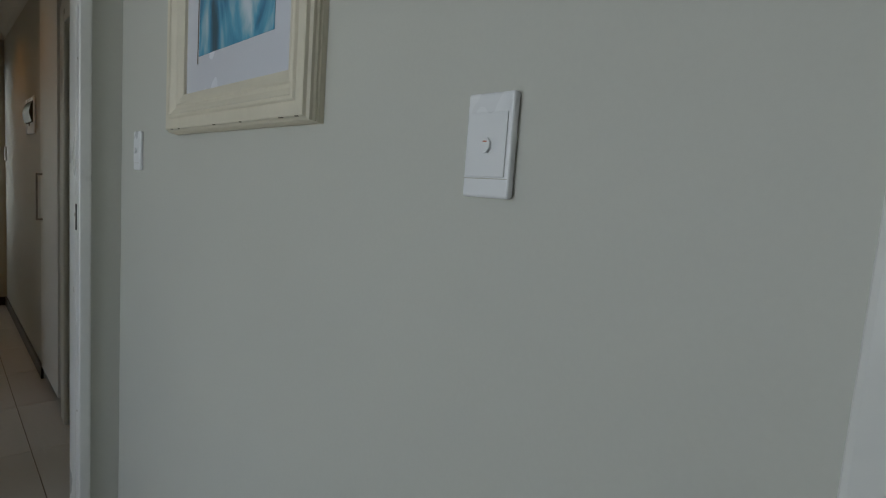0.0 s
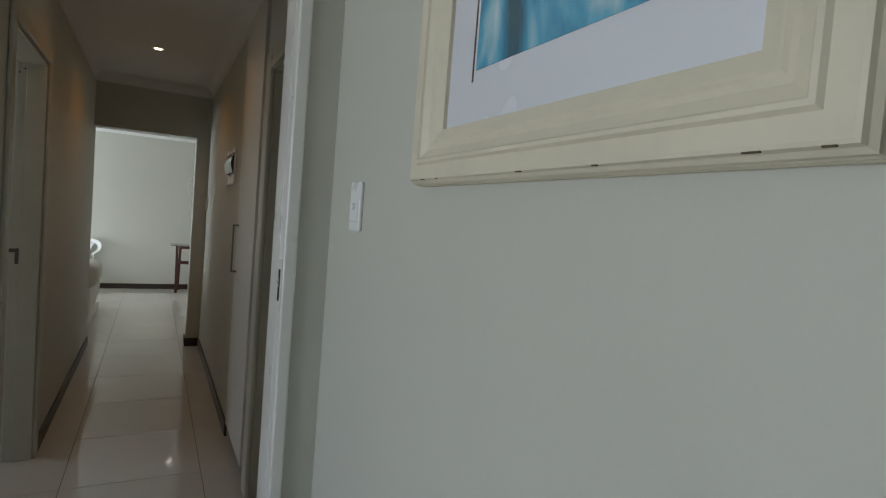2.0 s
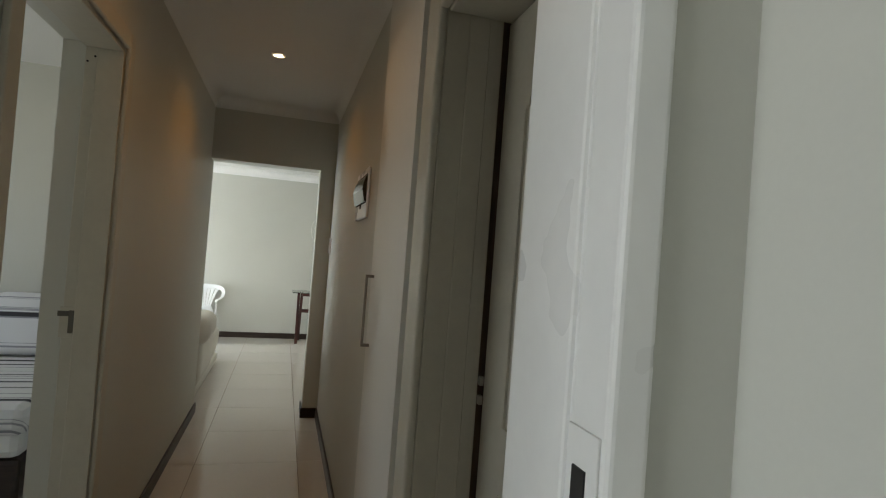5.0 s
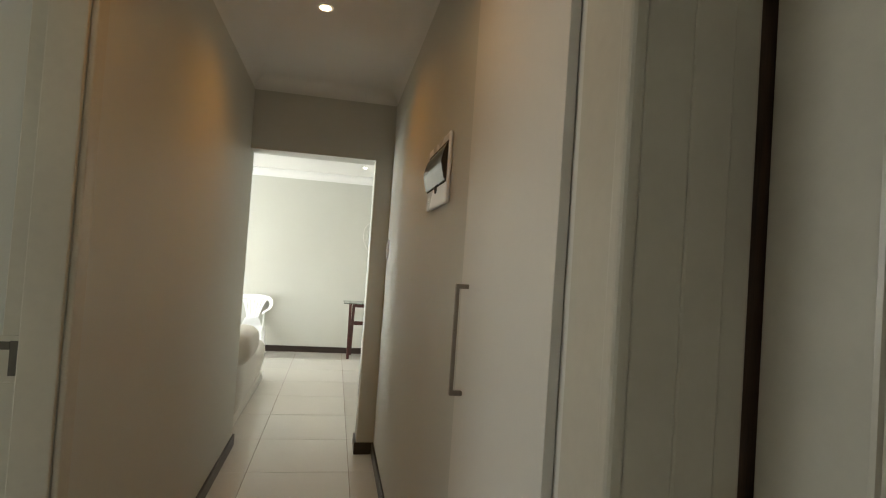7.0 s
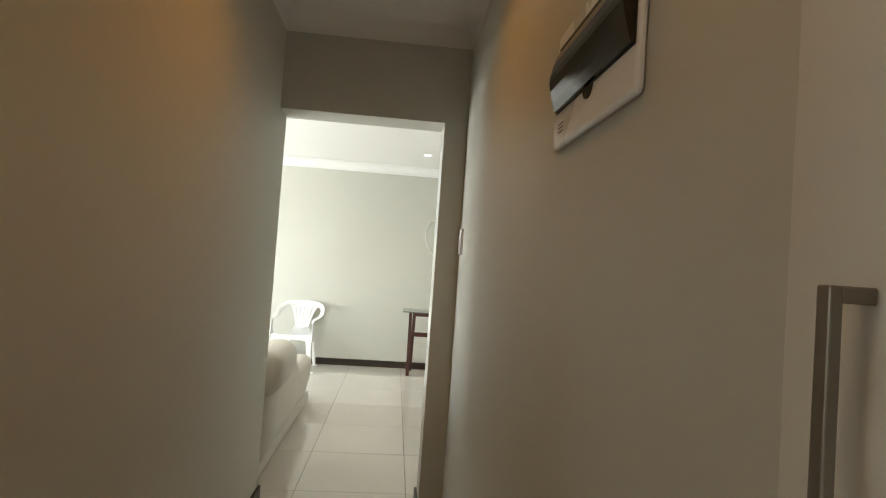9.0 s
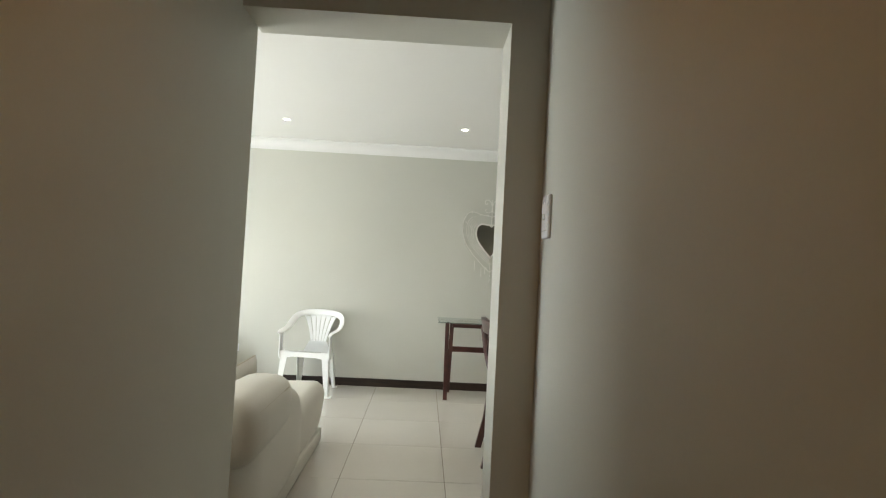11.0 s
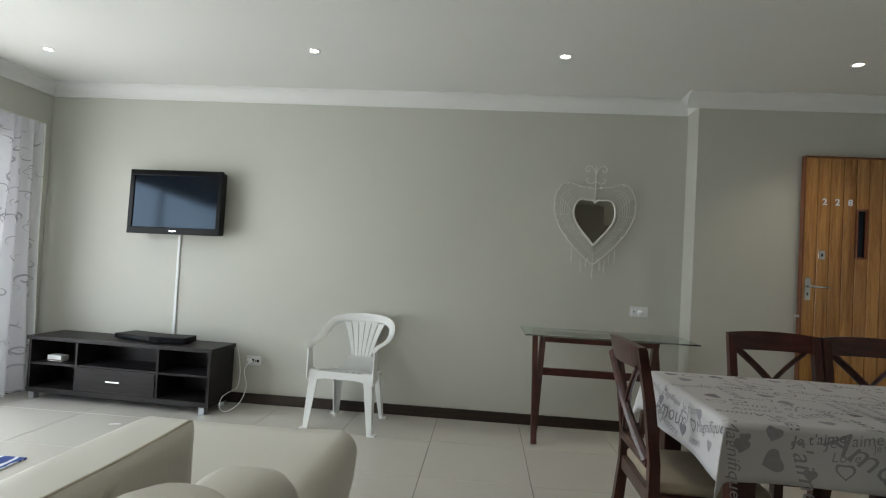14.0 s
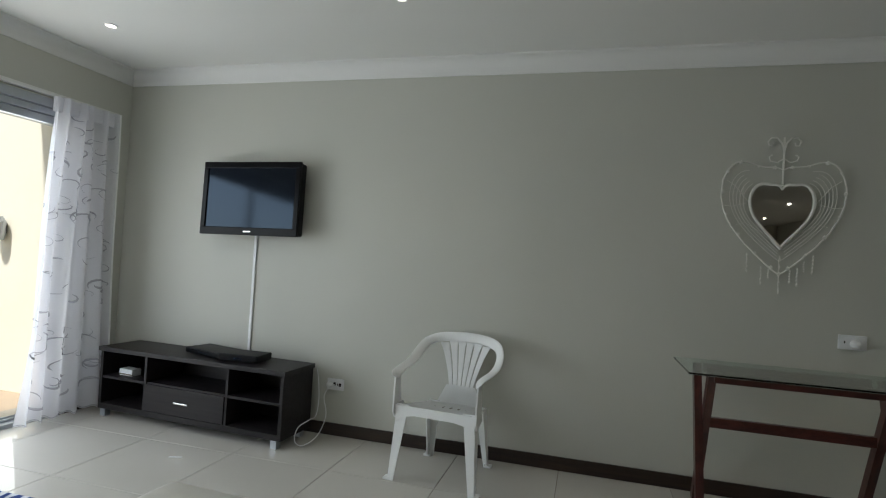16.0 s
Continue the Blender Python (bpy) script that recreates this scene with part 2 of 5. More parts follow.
# corridor
structure("wall_corridor_west", boxes((COR_L - 0.19, COR_L, CROSS2, D1A, 0, 2.5), (COR_L - 0.19, COR_L, D1B, END3, 0, 2.5), (COR_L - 0.19, COR_L, D1A, D1B, 2.0, 2.5)), WALL, "sage painted corridor wall with a doorway", "wall")
structure("wall_corridor_east", boxes((COR_R, COR_R + 0.25, CROSS2, D2A, 0, 2.5), (COR_R, COR_R + 0.25, D2B, 4.965, 0, 2.5), (COR_R, COR_R + 0.25, D2A, D2B, 2.02, 2.5),
          (COR_R, COR_R + 0.25, 5.605, END2, 0, 2.5), (COR_R, COR_R + 0.25, 4.965, 5.605, 2.40, 2.5)), WALL, "sage painted corridor wall with a doorway", "wall")
structure("wall_corridor_north", boxes((0.952, COR_R, END, END2, 0, 2.5), (COR_L, 0.952, END, END2, HEAD, 2.5)), WALL, "sage painted pier and lintel of the opening", "wall")
structure("ceiling_corridor", boxes((COR_L - 0.19, COR_R + 0.2, CROSS2, END, CORRIDOR_H, 2.6)), CEILING, "white painted corridor ceiling", "ceiling")

# living room
structure("wall_living_north", boxes((LEFT - 0.15, RIGHT + 0.15, BACK, BACK + 0.15, 0, 2.5), (STEP, RIGHT, BACK - 0.2, BACK, 0, 2.5)), WALL, "sage painted living room wall", "wall")
W0, W1, WTOP = 8.45, 11.30, 2.05                # the sliding door's opening
structure("wall_living_west", boxes((LEFT - 0.15, LEFT, END3, W0, 0, 2.5), (LEFT - 0.15, LEFT, W1, BACK, 0, 2.5), (LEFT - 0.15, LEFT, W0, W1, WTOP, 2.5)), WALL, "sage painted wall with a sliding door", "wall")
structure("wall_living_south", boxes((LEFT, COR_L - 0.19, END, END3, 0, 2.5), (COR_R + 0.25, 1.55, END, END2, 0, 2.5)), WALL, "sage painted living room wall", "wall")
structure("wall_living_east", boxes((RIGHT, RIGHT + 0.15, END, BACK, 0, 2.5)), WALL, "sage painted living room wall", "wall")
structure("ceiling_living", boxes((LEFT - 0.15, RIGHT + 0.15, END3, BACK + 0.15, LIVING_H, 2.6), (LEFT - 0.15, 1.40, END, END3, 2.5, 2.598)), CEILING, "white painted living room ceiling", "ceiling")

# second bedroom behind the corridor's west doorway, and the dark room behind its east one
structure("wall_second_north", boxes((-3.05, COR_L - 0.19, 7.75, END, 0, 2.5)), WALL, "sage painted wall", "wall")
structure("wall_second_west", boxes((-3.2, -3.05, CROSS2, 5.5, 0, 2.5), (-3.2, -3.05, 6.9, END, 0, 2.5), (-3.2, -3.05, 5.5, 6.9, 0, 0.9), (-3.2, -3.05, 5.5, 6.9, 2.1, 2.5)), WALL, "sage painted wall with a window", "wall")
structure("ceiling_second", boxes((-3.2, COR_L - 0.19, CROSS2, END, CORRIDOR_H, 2.6)), CEILING, "white textured ceiling", "ceiling")
structure("wall_bathroom", boxes((2.6, 2.7, CROSS2, 4.97, 0, 2.5), (COR_R + 0.25, 2.6, 4.965, 5.05, 0, 2.5), (BED_X + 0.2, 2.6, 3.9, CROSS2, 0, 2.5), (1.24, 2.7, CROSS2, 5.05, 2.5, 2.55)), WALL, "plain wall of an unlit room", "wall")


# kitchen end, open to the living room and lit only by two lamps
structure("wall_kitchen", boxes((1.40, 1.55, 5.2, END, 0, 2.5), (1.40, 2.75, 5.05, 5.2, 0, 2.5), (2.70, 2.85, 0.8, 5.05, 0, 2.5), (2.85, 4.6, 0.65, 0.8, 0, 2.5), (4.6, 4.75, 0.65, END, 0, 2.5), (RIGHT, 4.75, END, END2, 0, 2.5)), WALL, "plain wall of the kitchen end", "wall")
structure("ceiling_kitchen", boxes((1.40, 4.75, 0.65, END2, LIVING_H, 2.6)), CEILING, "white painted kitchen ceiling", "ceiling")

# ---------------------------------------------------------------- trim: skirtings and cornices
def skirting(name, x0, x1, y0, y1):
    bm = bmesh.new()
    box(bm, x0, x1, y0, y1, 0.0, 0.078, bevel=0.003)
    return structure(name, bm, SKIRT, "dark stained wooden skirting board", "skirting")


S = 0.014
skirting("baseboard_west", COR_L, COR_L + S, D1B + 0.062, END3 + S)
skirting("baseboard_east", COR_R - S, COR_R, 5.612, END)
skirting("baseboard_pier", 0.952 - S, COR_R - S, END - S, END)
skirting("baseboard_pier_side", 0.952 - S, 0.952, END, END2 + S)
skirting("baseboard_living_north", LEFT + S, STEP - S, BACK - S, BACK)
skirting("baseboard_step_side", STEP - S, STEP, BACK - 0.2 - S, BACK)
skirting("baseboard_step", STEP, 2.62, BACK - 0.2 - S, BACK - 0.2)
skirting("baseboard_living_west", LEFT, LEFT + S, W1 + 0.02, BACK)
skirting("baseboard_living_south", 0.952, 1.55, END2, END2 + S)


def cove(side, drop):
    """A coved profile: pairs of (away from the wall, down from the ceiling)."""
    pts = [(0.0, 0.0), (side, 0.0), (side, 0.008)]
    for k in range(9):
        a = math.pi / 2 * k / 8
        pts.append((side - 0.006 - (side - 0.016) * math.sin(a), 0.012 + (drop - 0.022) * (1 - math.cos(a))))
    return pts + [(0.008, drop), (0.0, drop)]


def soft_cove(side, drop):
    """A plain hollow cove that dies into wall and ceiling without a lip."""
    return [(0.0, 0.0), (side, 0.0)] + [(side * (1 - math.sin(math.pi / 2 * k / 14)), drop * (1 - math.cos(math.pi / 2 * k / 14))) for k in range(1, 15)]


def cornice(name, axis, wall, sign, lo, hi, ceiling, side=0.075, drop=0.092, profile=cove, paint=CORNICE):
    bm = bmesh.new()
    prism(bm, [(wall + sign * a, ceiling - d) for a, d in profile(side, drop)], axis, lo, hi)
    return structure(name, bm, paint, "white coved plaster cornice", "cornice")


# for 'x' the profile lies in (y, z), for 'y' in (x, z)
cornice("cornice_living_north", "x", BACK, -1, LEFT, STEP, LIVING_H, 0.085, 0.102)
cornice("cornice_step", "x", BACK - 0.2, -1, STEP - 0.085, RIGHT, LIVING_H, 0.085, 0.100)
cornice("cornice_step_side", "y", STEP, -1, BACK - 0.2, BACK, LIVING_H, 0.085, 0.098)
cornice("cornice_living_west", "y", LEFT, 1, END2, BACK - 0.001, LIVING_H, 0.085, 0.100)
cornice("cornice_corridor_north", "x", END, -1, COR_L, COR_R, CORRIDOR_H, 0.085, 0.088, soft_cove, CEILING)
cornice("cornice_corridor_west", "y", COR_L, 1, CROSS2, END - 0.001, CORRIDOR_H, 0.085, 0.086, soft_cove, CEILING)
cornice("cornice_corridor_east", "y", COR_R, -1, CROSS2, END - 0.001, CORRIDOR_H, 0.085, 0.086, soft_cove, CEILING)

# ---------------------------------------------------------------- doorways
# bedroom doorway: rebated painted frame with a casing, seen from its latch side
door_1 = tagged(new("door_1"), "white enamelled door frame with a brass strike plate", "door frame", kind="structure")
bm = bmesh.new()
box(bm, 0.955, 0.992, CROSS - 0.016, CROSS + 0.040, 0, 2.09, bevel=0.006, seg=3)
box(bm, 0.959, 0.992, CROSS + 0.040, CROSS + 0.046, 0, 2.09)
box(bm, 0.955, 0.992, CROSS + 0.046, CROSS2 + 0.012, 0, 2.09, bevel=0.004, seg=2)
part("jamb", bm, ENAMEL, door_1)
bm = boxes((0.055, 0.992, CROSS - 0.014, CROSS2 + 0.010, 2.05, 2.10), bevel=0.004)
part("head", bm, ENAMEL, door_1)
bm = boxes((0.055, 0.10, CROSS - 0.014, CROSS2 + 0.010, 0, 2.05), bevel=0.004)
part("jamb", bm, ENAMEL, door_1)
plate = part("strike_plate", boxes((0.9522, 0.9552, CROSS - 0.008, CROSS + 0.036, 1.075, 1.225), bevel=0.001), ENAMEL, door_1, "painted-over strike plate")
part("keep", boxes((0.9505, 0.9526, CROSS + 0.006, CROSS + 0.024, 1.105, 1.195)), DARK, plate, "dark latch slot")
bm = bmesh.new()
tube(bm, [(0.951, CROSS + 0.010, 1.17), (0.946, CROSS + 0.004, 1.16), (0.951, CROSS + 0.012, 1.145)], 0.002, 6)
part("latch_lip", bm, STEEL, plate)
for z in (1.685, 0.45):
    bm = bmesh.new()
    lathe(bm, [(0.0045, 0), (0.004, 0.0015), (0.0018, 0.0016), (0.0016, 0.0004)], sides=10)
    o = part("screw", bm, STEEL, door_1)
    o.matrix_local = pose(0.955, CROSS + 0.012, z, 0, -90, 0)

# the white casing of another bedroom door beside the switch
door_2 = tagged(new("door_2"), "white enamelled door casing on the bedroom wall", "door frame", kind="structure")
part("casing", boxes((BED_X - 0.022, BED_X, 1.613, 1.688, 0, 2.06), bevel=0.006), ENAMEL, door_2)
part("casing", boxes((BED_X - 0.022, BED_X, 0.78, 1.688, 2.061, 2.13), bevel=0.006), ENAMEL, door_2)
part("leaf", boxes((BED_X - 0.008, BED_X, 0.80, 1.612, 0.01, 2.06), bevel=0.003), ENAMEL, door_2)

# corridor west doorway: frame shallower than the wall, latch side towards the living room
door_3 = tagged(new("door_3"), "white enamelled door frame with a steel strike", "door frame", kind="structure")
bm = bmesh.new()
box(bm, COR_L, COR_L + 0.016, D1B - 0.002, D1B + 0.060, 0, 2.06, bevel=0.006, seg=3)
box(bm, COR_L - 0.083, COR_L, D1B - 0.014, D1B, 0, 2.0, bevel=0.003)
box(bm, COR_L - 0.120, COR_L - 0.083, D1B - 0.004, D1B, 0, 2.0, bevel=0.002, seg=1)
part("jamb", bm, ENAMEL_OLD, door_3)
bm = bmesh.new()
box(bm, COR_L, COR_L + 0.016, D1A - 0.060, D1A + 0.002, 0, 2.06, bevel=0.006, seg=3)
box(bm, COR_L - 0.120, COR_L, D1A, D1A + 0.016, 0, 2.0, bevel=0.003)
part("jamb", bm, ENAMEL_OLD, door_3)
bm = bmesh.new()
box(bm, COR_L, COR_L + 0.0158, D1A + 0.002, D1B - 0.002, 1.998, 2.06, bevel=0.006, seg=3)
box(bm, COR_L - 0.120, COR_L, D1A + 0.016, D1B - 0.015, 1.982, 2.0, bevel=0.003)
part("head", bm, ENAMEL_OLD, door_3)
TARNISH = surface("tarnished_steel", (0.13, 0.12, 0.10), 0.45, 0.6, vary=0.1, scale=30)
pl = part("strike_plate", boxes((COR_L - 0.128, COR_L - 0.084, D1B - 0.0065, D1B - 0.004, 0.985, 1.090), bevel=0.001), ENAMEL_OLD, door_3, "painted strike plate")
part("keep", boxes((COR_L - 0.101, COR_L - 0.085, D1B - 0.0080, D1B - 0.0065, 1.000, 1.078), bevel=0.0005), TARNISH, pl, "dull steel latch keep")
part("latch_lip", boxes((COR_L - 0.134, COR_L - 0.101, D1B - 0.0085, D1B - 0.0065, 1.058, 1.076), bevel=0.0005), TARNISH, pl)
for x, z in ((COR_L - 0.112, 1.935), (COR_L - 0.090, 1.955)):
    bm = bmesh.new()
    lathe(bm, [(0.004, 0), (0.0036, 0.001)], sides=8)
    o = part("screw", bm, DARK, door_3)
    o.matrix_local = pose(x, D1B - 0.0041, z, 90, 0, 0)

# corridor east doorway: deep frame and a moulded leaf, pulled to but not latched
LEAF = 1.250
GAP_BROWN = wood("dark_rebate_brown", (0.035, 0.018, 0.010), (0.09, 0.05, 0.03), 0.7, 0.0, (8, 8, 0.4))
door_4 = tagged(new("door_4"), "worn white panelled door standing just ajar in its frame", "door", kind="structure")
REVEAL = 4.811                                  # face of the jamb that looks along the wall
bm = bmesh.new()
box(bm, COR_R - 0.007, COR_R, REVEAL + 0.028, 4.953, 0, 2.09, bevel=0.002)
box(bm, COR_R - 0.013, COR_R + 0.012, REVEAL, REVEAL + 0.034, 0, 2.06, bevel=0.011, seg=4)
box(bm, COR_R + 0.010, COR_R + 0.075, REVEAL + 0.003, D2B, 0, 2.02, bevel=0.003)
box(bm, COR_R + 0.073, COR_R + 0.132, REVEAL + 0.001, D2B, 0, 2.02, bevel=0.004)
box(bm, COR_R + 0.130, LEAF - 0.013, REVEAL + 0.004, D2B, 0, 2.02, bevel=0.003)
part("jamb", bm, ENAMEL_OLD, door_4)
# rebate face coloured dark brown so that the gap beside the leaf reads dark
part("rebate", boxes((LEAF - 0.0130, LEAF + 0.04, REVEAL + 0.010, D2B, 0, 2.018)), GAP_BROWN, door_4, "dark brown rebate face in the gap beside the leaf")
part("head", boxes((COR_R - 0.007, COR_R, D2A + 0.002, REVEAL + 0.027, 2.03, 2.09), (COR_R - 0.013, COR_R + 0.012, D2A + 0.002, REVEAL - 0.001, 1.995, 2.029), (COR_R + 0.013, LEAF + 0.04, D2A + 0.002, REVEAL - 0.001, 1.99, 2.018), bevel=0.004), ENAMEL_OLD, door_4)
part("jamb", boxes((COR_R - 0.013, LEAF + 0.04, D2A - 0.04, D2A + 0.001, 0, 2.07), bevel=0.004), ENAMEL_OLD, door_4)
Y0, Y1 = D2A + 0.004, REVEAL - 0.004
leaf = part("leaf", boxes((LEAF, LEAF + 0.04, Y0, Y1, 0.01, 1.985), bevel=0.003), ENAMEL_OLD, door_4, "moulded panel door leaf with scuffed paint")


def arch(y0, y1, z0, z1, rise, n=10):
    pts = [(y0, z0), (y1, z0), (y1, z1)]
    for k in range(1, n):
        u = k / n
        pts.append((y1 + (y0 - y1) * u, z1 + rise * math.sin(math.pi * u) ** 1.4))
    return pts + [(y0, z1)]


for n, (z0, z1, rise) in enumerate(((0.16, 0.80, 0.0), (0.96, 1.72, 0.10))):
    for side in (0, 1):
        y0 = Y0 + 0.14 + side * 0.263
        bm = bmesh.new()
        line = arch(y0, y0 + 0.20, z0, z1, rise)
        tube(bm, [(LEAF - 0.001, a, b) for a, b in line], 0.006, 6, closed=True)
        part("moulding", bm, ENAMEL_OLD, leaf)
for z in (1.035, 0.985):
    part("latch", boxes((LEAF - 0.012, LEAF - 0.001, Y1 - 0.004, Y1 + 0.012, z - 0.012, z + 0.012), bevel=0.002), STEEL, door_4)

# ---------------------------------------------------------------- corridor fittings
cup = thing("built_in_cupboard", "cream melamine built-in cupboard with one tall door", "cupboard", (0, 0, 0))
part("carcass", boxes((COR_R + 0.022, COR_R + 0.24, 4.968, 4.984, 0.0, 2.398), (COR_R + 0.022, COR_R + 0.24, 5.588, 5.602, 0.0, 2.398), (COR_R + 0.22, COR_R + 0.24, 4.984, 5.588, 0.0, 2.398)), CUPBOARD, cup)
part("door", boxes((COR_R - 0.012, COR_R + 0.006, 5.000, 5.600, 0.085, 2.392), bevel=0.0015), CUPBOARD, cup)
part("stile", boxes((COR_R + 0.007, COR_R + 0.021, 4.962, 5.587, 0.085, 2.397), bevel=0.001), CUPBOARD, cup)
part("plinth", boxes((COR_R + 0.03, COR_R + 0.05, 4.984, 5.588, 0.001, 0.084)), SKIRT, cup, "dark recessed plinth")
bm = bmesh.new()
hy, hx = 5.527, COR_R - 0.012
box(bm, hx - 0.032, hx - 0.023, hy - 0.006, hy + 0.006, 0.993, 1.267, bevel=0.0015, seg=2)
box(bm, hx - 0.024, hx, hy - 0.006, hy + 0.006, 0.993, 1.004, bevel=0.001, seg=1)
box(bm, hx - 0.024, hx, hy - 0.006, hy + 0.006, 1.256, 1.267, bevel=0.001, seg=1)
part("handle", bm, surface("dull_nickel", (0.27, 0.24, 0.205), 0.38, 0.9, vary=0.08, scale=20, fine=200, bump=0.03), cup, "dull nickel bar handle")

GREY_FLAP = plain("smoked_flap", (0.030, 0.026, 0.024), 0.09, 0.0)
db = thing("distribution_board", "white plastic electrical distribution board with a dark tinted flap", "fuse box", (COR_R, 6.075, 1.625))
bm = bmesh.new()
box(bm, -0.014, 0.0, -0.186, 0.195, -0.117, 0.116, bevel=0.009, seg=4)
part("body", bm, PLASTIC, db)
part("flap_recess", boxes((-0.0146, -0.0130, -0.178, 0.178, -0.049, 0.085)), DARK, db)
bm = bmesh.new()
prism(bm, [(-0.0148, 0.080), (-0.021, 0.068), (-0.028, 0.048), (-0.033, 0.026), (-0.034, 0.013), (-0.031, -0.004), (-0.026, -0.025), (-0.0205, -0.044), (-0.0148, -0.045)], "y", -0.174, 0.174)
part("flap", bm, GREY_FLAP, db, "dark tinted glossy plastic flap")
bm = bmesh.new()
prism(bm, [(-0.022 * math.cos(math.pi * k / 10), -0.0485 - 0.020 * math.sin(math.pi * k / 10)) for k in range(11)], "x", -0.0165, -0.0135)
part("catch", bm, DARK, db, "dark finger notch under the flap")
for k in range(3):
    part("label_line", boxes((-0.0146, -0.0138, 0.128, 0.158, -0.074 - 0.008 * k, -0.072 - 0.008 * k)), GREY_FLAP, db)


MARKER = plain("orange_marker", (0.55, 0.12, 0.03), 0.4)


def switch(x, y, z, face, buttons=1, w=0.074, h=0.124, group="light switches"):
    """A rocker plate on a wall; face: the turn about z that makes it look away from the wall."""
    s = thing("light_switch", "white plastic rocker light switch on the wall", "light switch", (x, y, z), face, group)
    bm = bmesh.new()
    box(bm, -w / 2, w / 2, -0.011, 0.0, -h / 2, h / 2, bevel=0.004, seg=3)
    part("plate", bm, PLASTIC, s)
    part("insert", boxes((-w * 0.40, w * 0.40, -0.0126, -0.0108, -h * 0.30, h * 0.31), bevel=0.0006), PLASTIC, s)
    part("seam", boxes((-w * 0.46, w * 0.46, -0.0116, -0.0108, -h * 0.320, -h * 0.313)), STEEL, s)
    for k in range(buttons):
        bm = bmesh.new()
        prism(bm, [(0.0075 * math.cos(math.pi * (2 * a + 1) / 8) , 0.0095 * math.sin(math.pi * (2 * a + 1) / 8)) for a in range(8)], "y", -0.0162, -0.0125)
        rk = part("rocker", bm, PLASTIC, s)
        part("marker", boxes((-0.003, 0.003, -0.0166, -0.0161, 0.0035, 0.0048)), MARKER, rk, "small orange marker line")
    return s


switch(BED_X, 2.064, 1.387, -90)
switch(BED_X, 3.592, 1.389, -90)
switch(COR_R, 7.802, 1.385, -90)
switch(COR_L, 4.635, 1.386, 90)


def downlight(x, y, ceiling, glow, label, stand_out=0.0):
    d = thing("downlight", label, "ceiling light", (x, y, ceiling), 0, "downlights")
    bm = bmesh.new()
    lathe(bm, [(0.040, 0.0), (0.040, -0.003), (0.036, -0.005), (0.030, -0.004), (0.029, -0.001)])
    part("bezel", bm, CORNICE, d)
    bm = bmesh.new()
    lathe(bm, [(0.0245, -0.0015), (0.020, -0.003 - stand_out), (0.010, -0.0035 - stand_out * 1.3)])
    part("lamp", bm, glow, d, "glowing lamp")


for x, y in CORRIDOR_LAMPS:
    downlight(x, y, CORRIDOR_H, LAMP_WARM, "small round warm recessed ceiling downlight")
for x, y in LIVING_LAMPS:
    downlight(x, y, LIVING_H, LAMP, "small round lit recessed ceiling downlight")
for x, y in KITCHEN_LAMPS:
    downlight(x, y, LIVING_H, LAMP, "small round lit ceiling downlight with a proud lamp", 0.012)

# ---------------------------------------------------------------- bedroom picture
FRAME = surface("cream_frame_paint", (0.68, 0.63, 0.50), 0.45, vary=0.06, scale=9, fine=70, bump=0.12)
MAT = surface("white_mount_board", (0.72, 0.74, 0.80), 0.25, vary=0.01, bump=0.02, coat=0.6)
GOUGE = plain("chipped_edge", (0.10, 0.075, 0.045), 0.8)


def print_nodes(t, b):
    n, l = t.nodes, t.links
    co = n.new("ShaderNodeTexCoord")
    mp = n.new("ShaderNodeMapping")
    mp.inputs["Scale"].default_value = (1, 6.0, 3.2)
    mp.inputs["Rotation"].default_value = (0.5, 0, 0)
    l.new(co.outputs["Object"], mp.inputs[0])
    a = n.new("ShaderNodeTexNoise")
    a.inputs["Scale"].default_value, a.inputs["Detail"].default_value, a.inputs["Distortion"].default_value = 1.1, 6, 1.2
    l.new(mp.outputs[0], a.inputs["Vector"])
    r = n.new("ShaderNodeValToRGB")
    e = r.color_ramp.elements
    e[0].position, e[0].color = 0.34, (0.06, 0.13, 0.17, 1)
    e[1].position, e[1].color = 0.70, (0.62, 0.74, 0.80, 1)
    for p, c in ((0.44, (0.07, 0.26, 0.42, 1)), (0.52, (0.13, 0.42, 0.60, 1)), (0.60, (0.34, 0.56, 0.66, 1))):
        x = e.new(p)
        x.color = c
    l.new(a.outputs["Fac"], r.inputs[0])
    l.new(r.outputs[0], b.inputs["Base Color"])
    b.inputs["Roughness"].default_value = 0.25
    b.inputs["Coat Weight"].default_value = 0.6


PRINT = material("blue_print", print_nodes)
PY0, PY1, PZ0, PZ1 = 2.459, 3.218, 1.430, 2.330
pic = thing("framed_picture", "blue seascape print in a chipped cream moulded frame", "picture", (BED_X, (PY0 + PY1) / 2, (PZ0 + PZ1) / 2))
w2, h2 = (PY1 - PY0) / 2, (PZ1 - PZ0) / 2
# moulding profile: (in from the outer edge, out from the wall)
PROFILE = [(0.0, 0.0), (0.0, 0.010), (0.003, 0.012), (0.001, 0.017), (0.004, 0.020), (0.003, 0.026), (0.008, 0.030), (0.010, 0.036), (0.014, 0.037),
           (0.036, 0.036), (0.040, 0.040), (0.045, 0.041), (0.048, 0.037), (0.062, 0.029), (0.070, 0.027), (0.074, 0.029), (0.078, 0.028),
           (0.092, 0.022), (0.097, 0.020), (0.098, 0.012), (0.098, 0.0)]


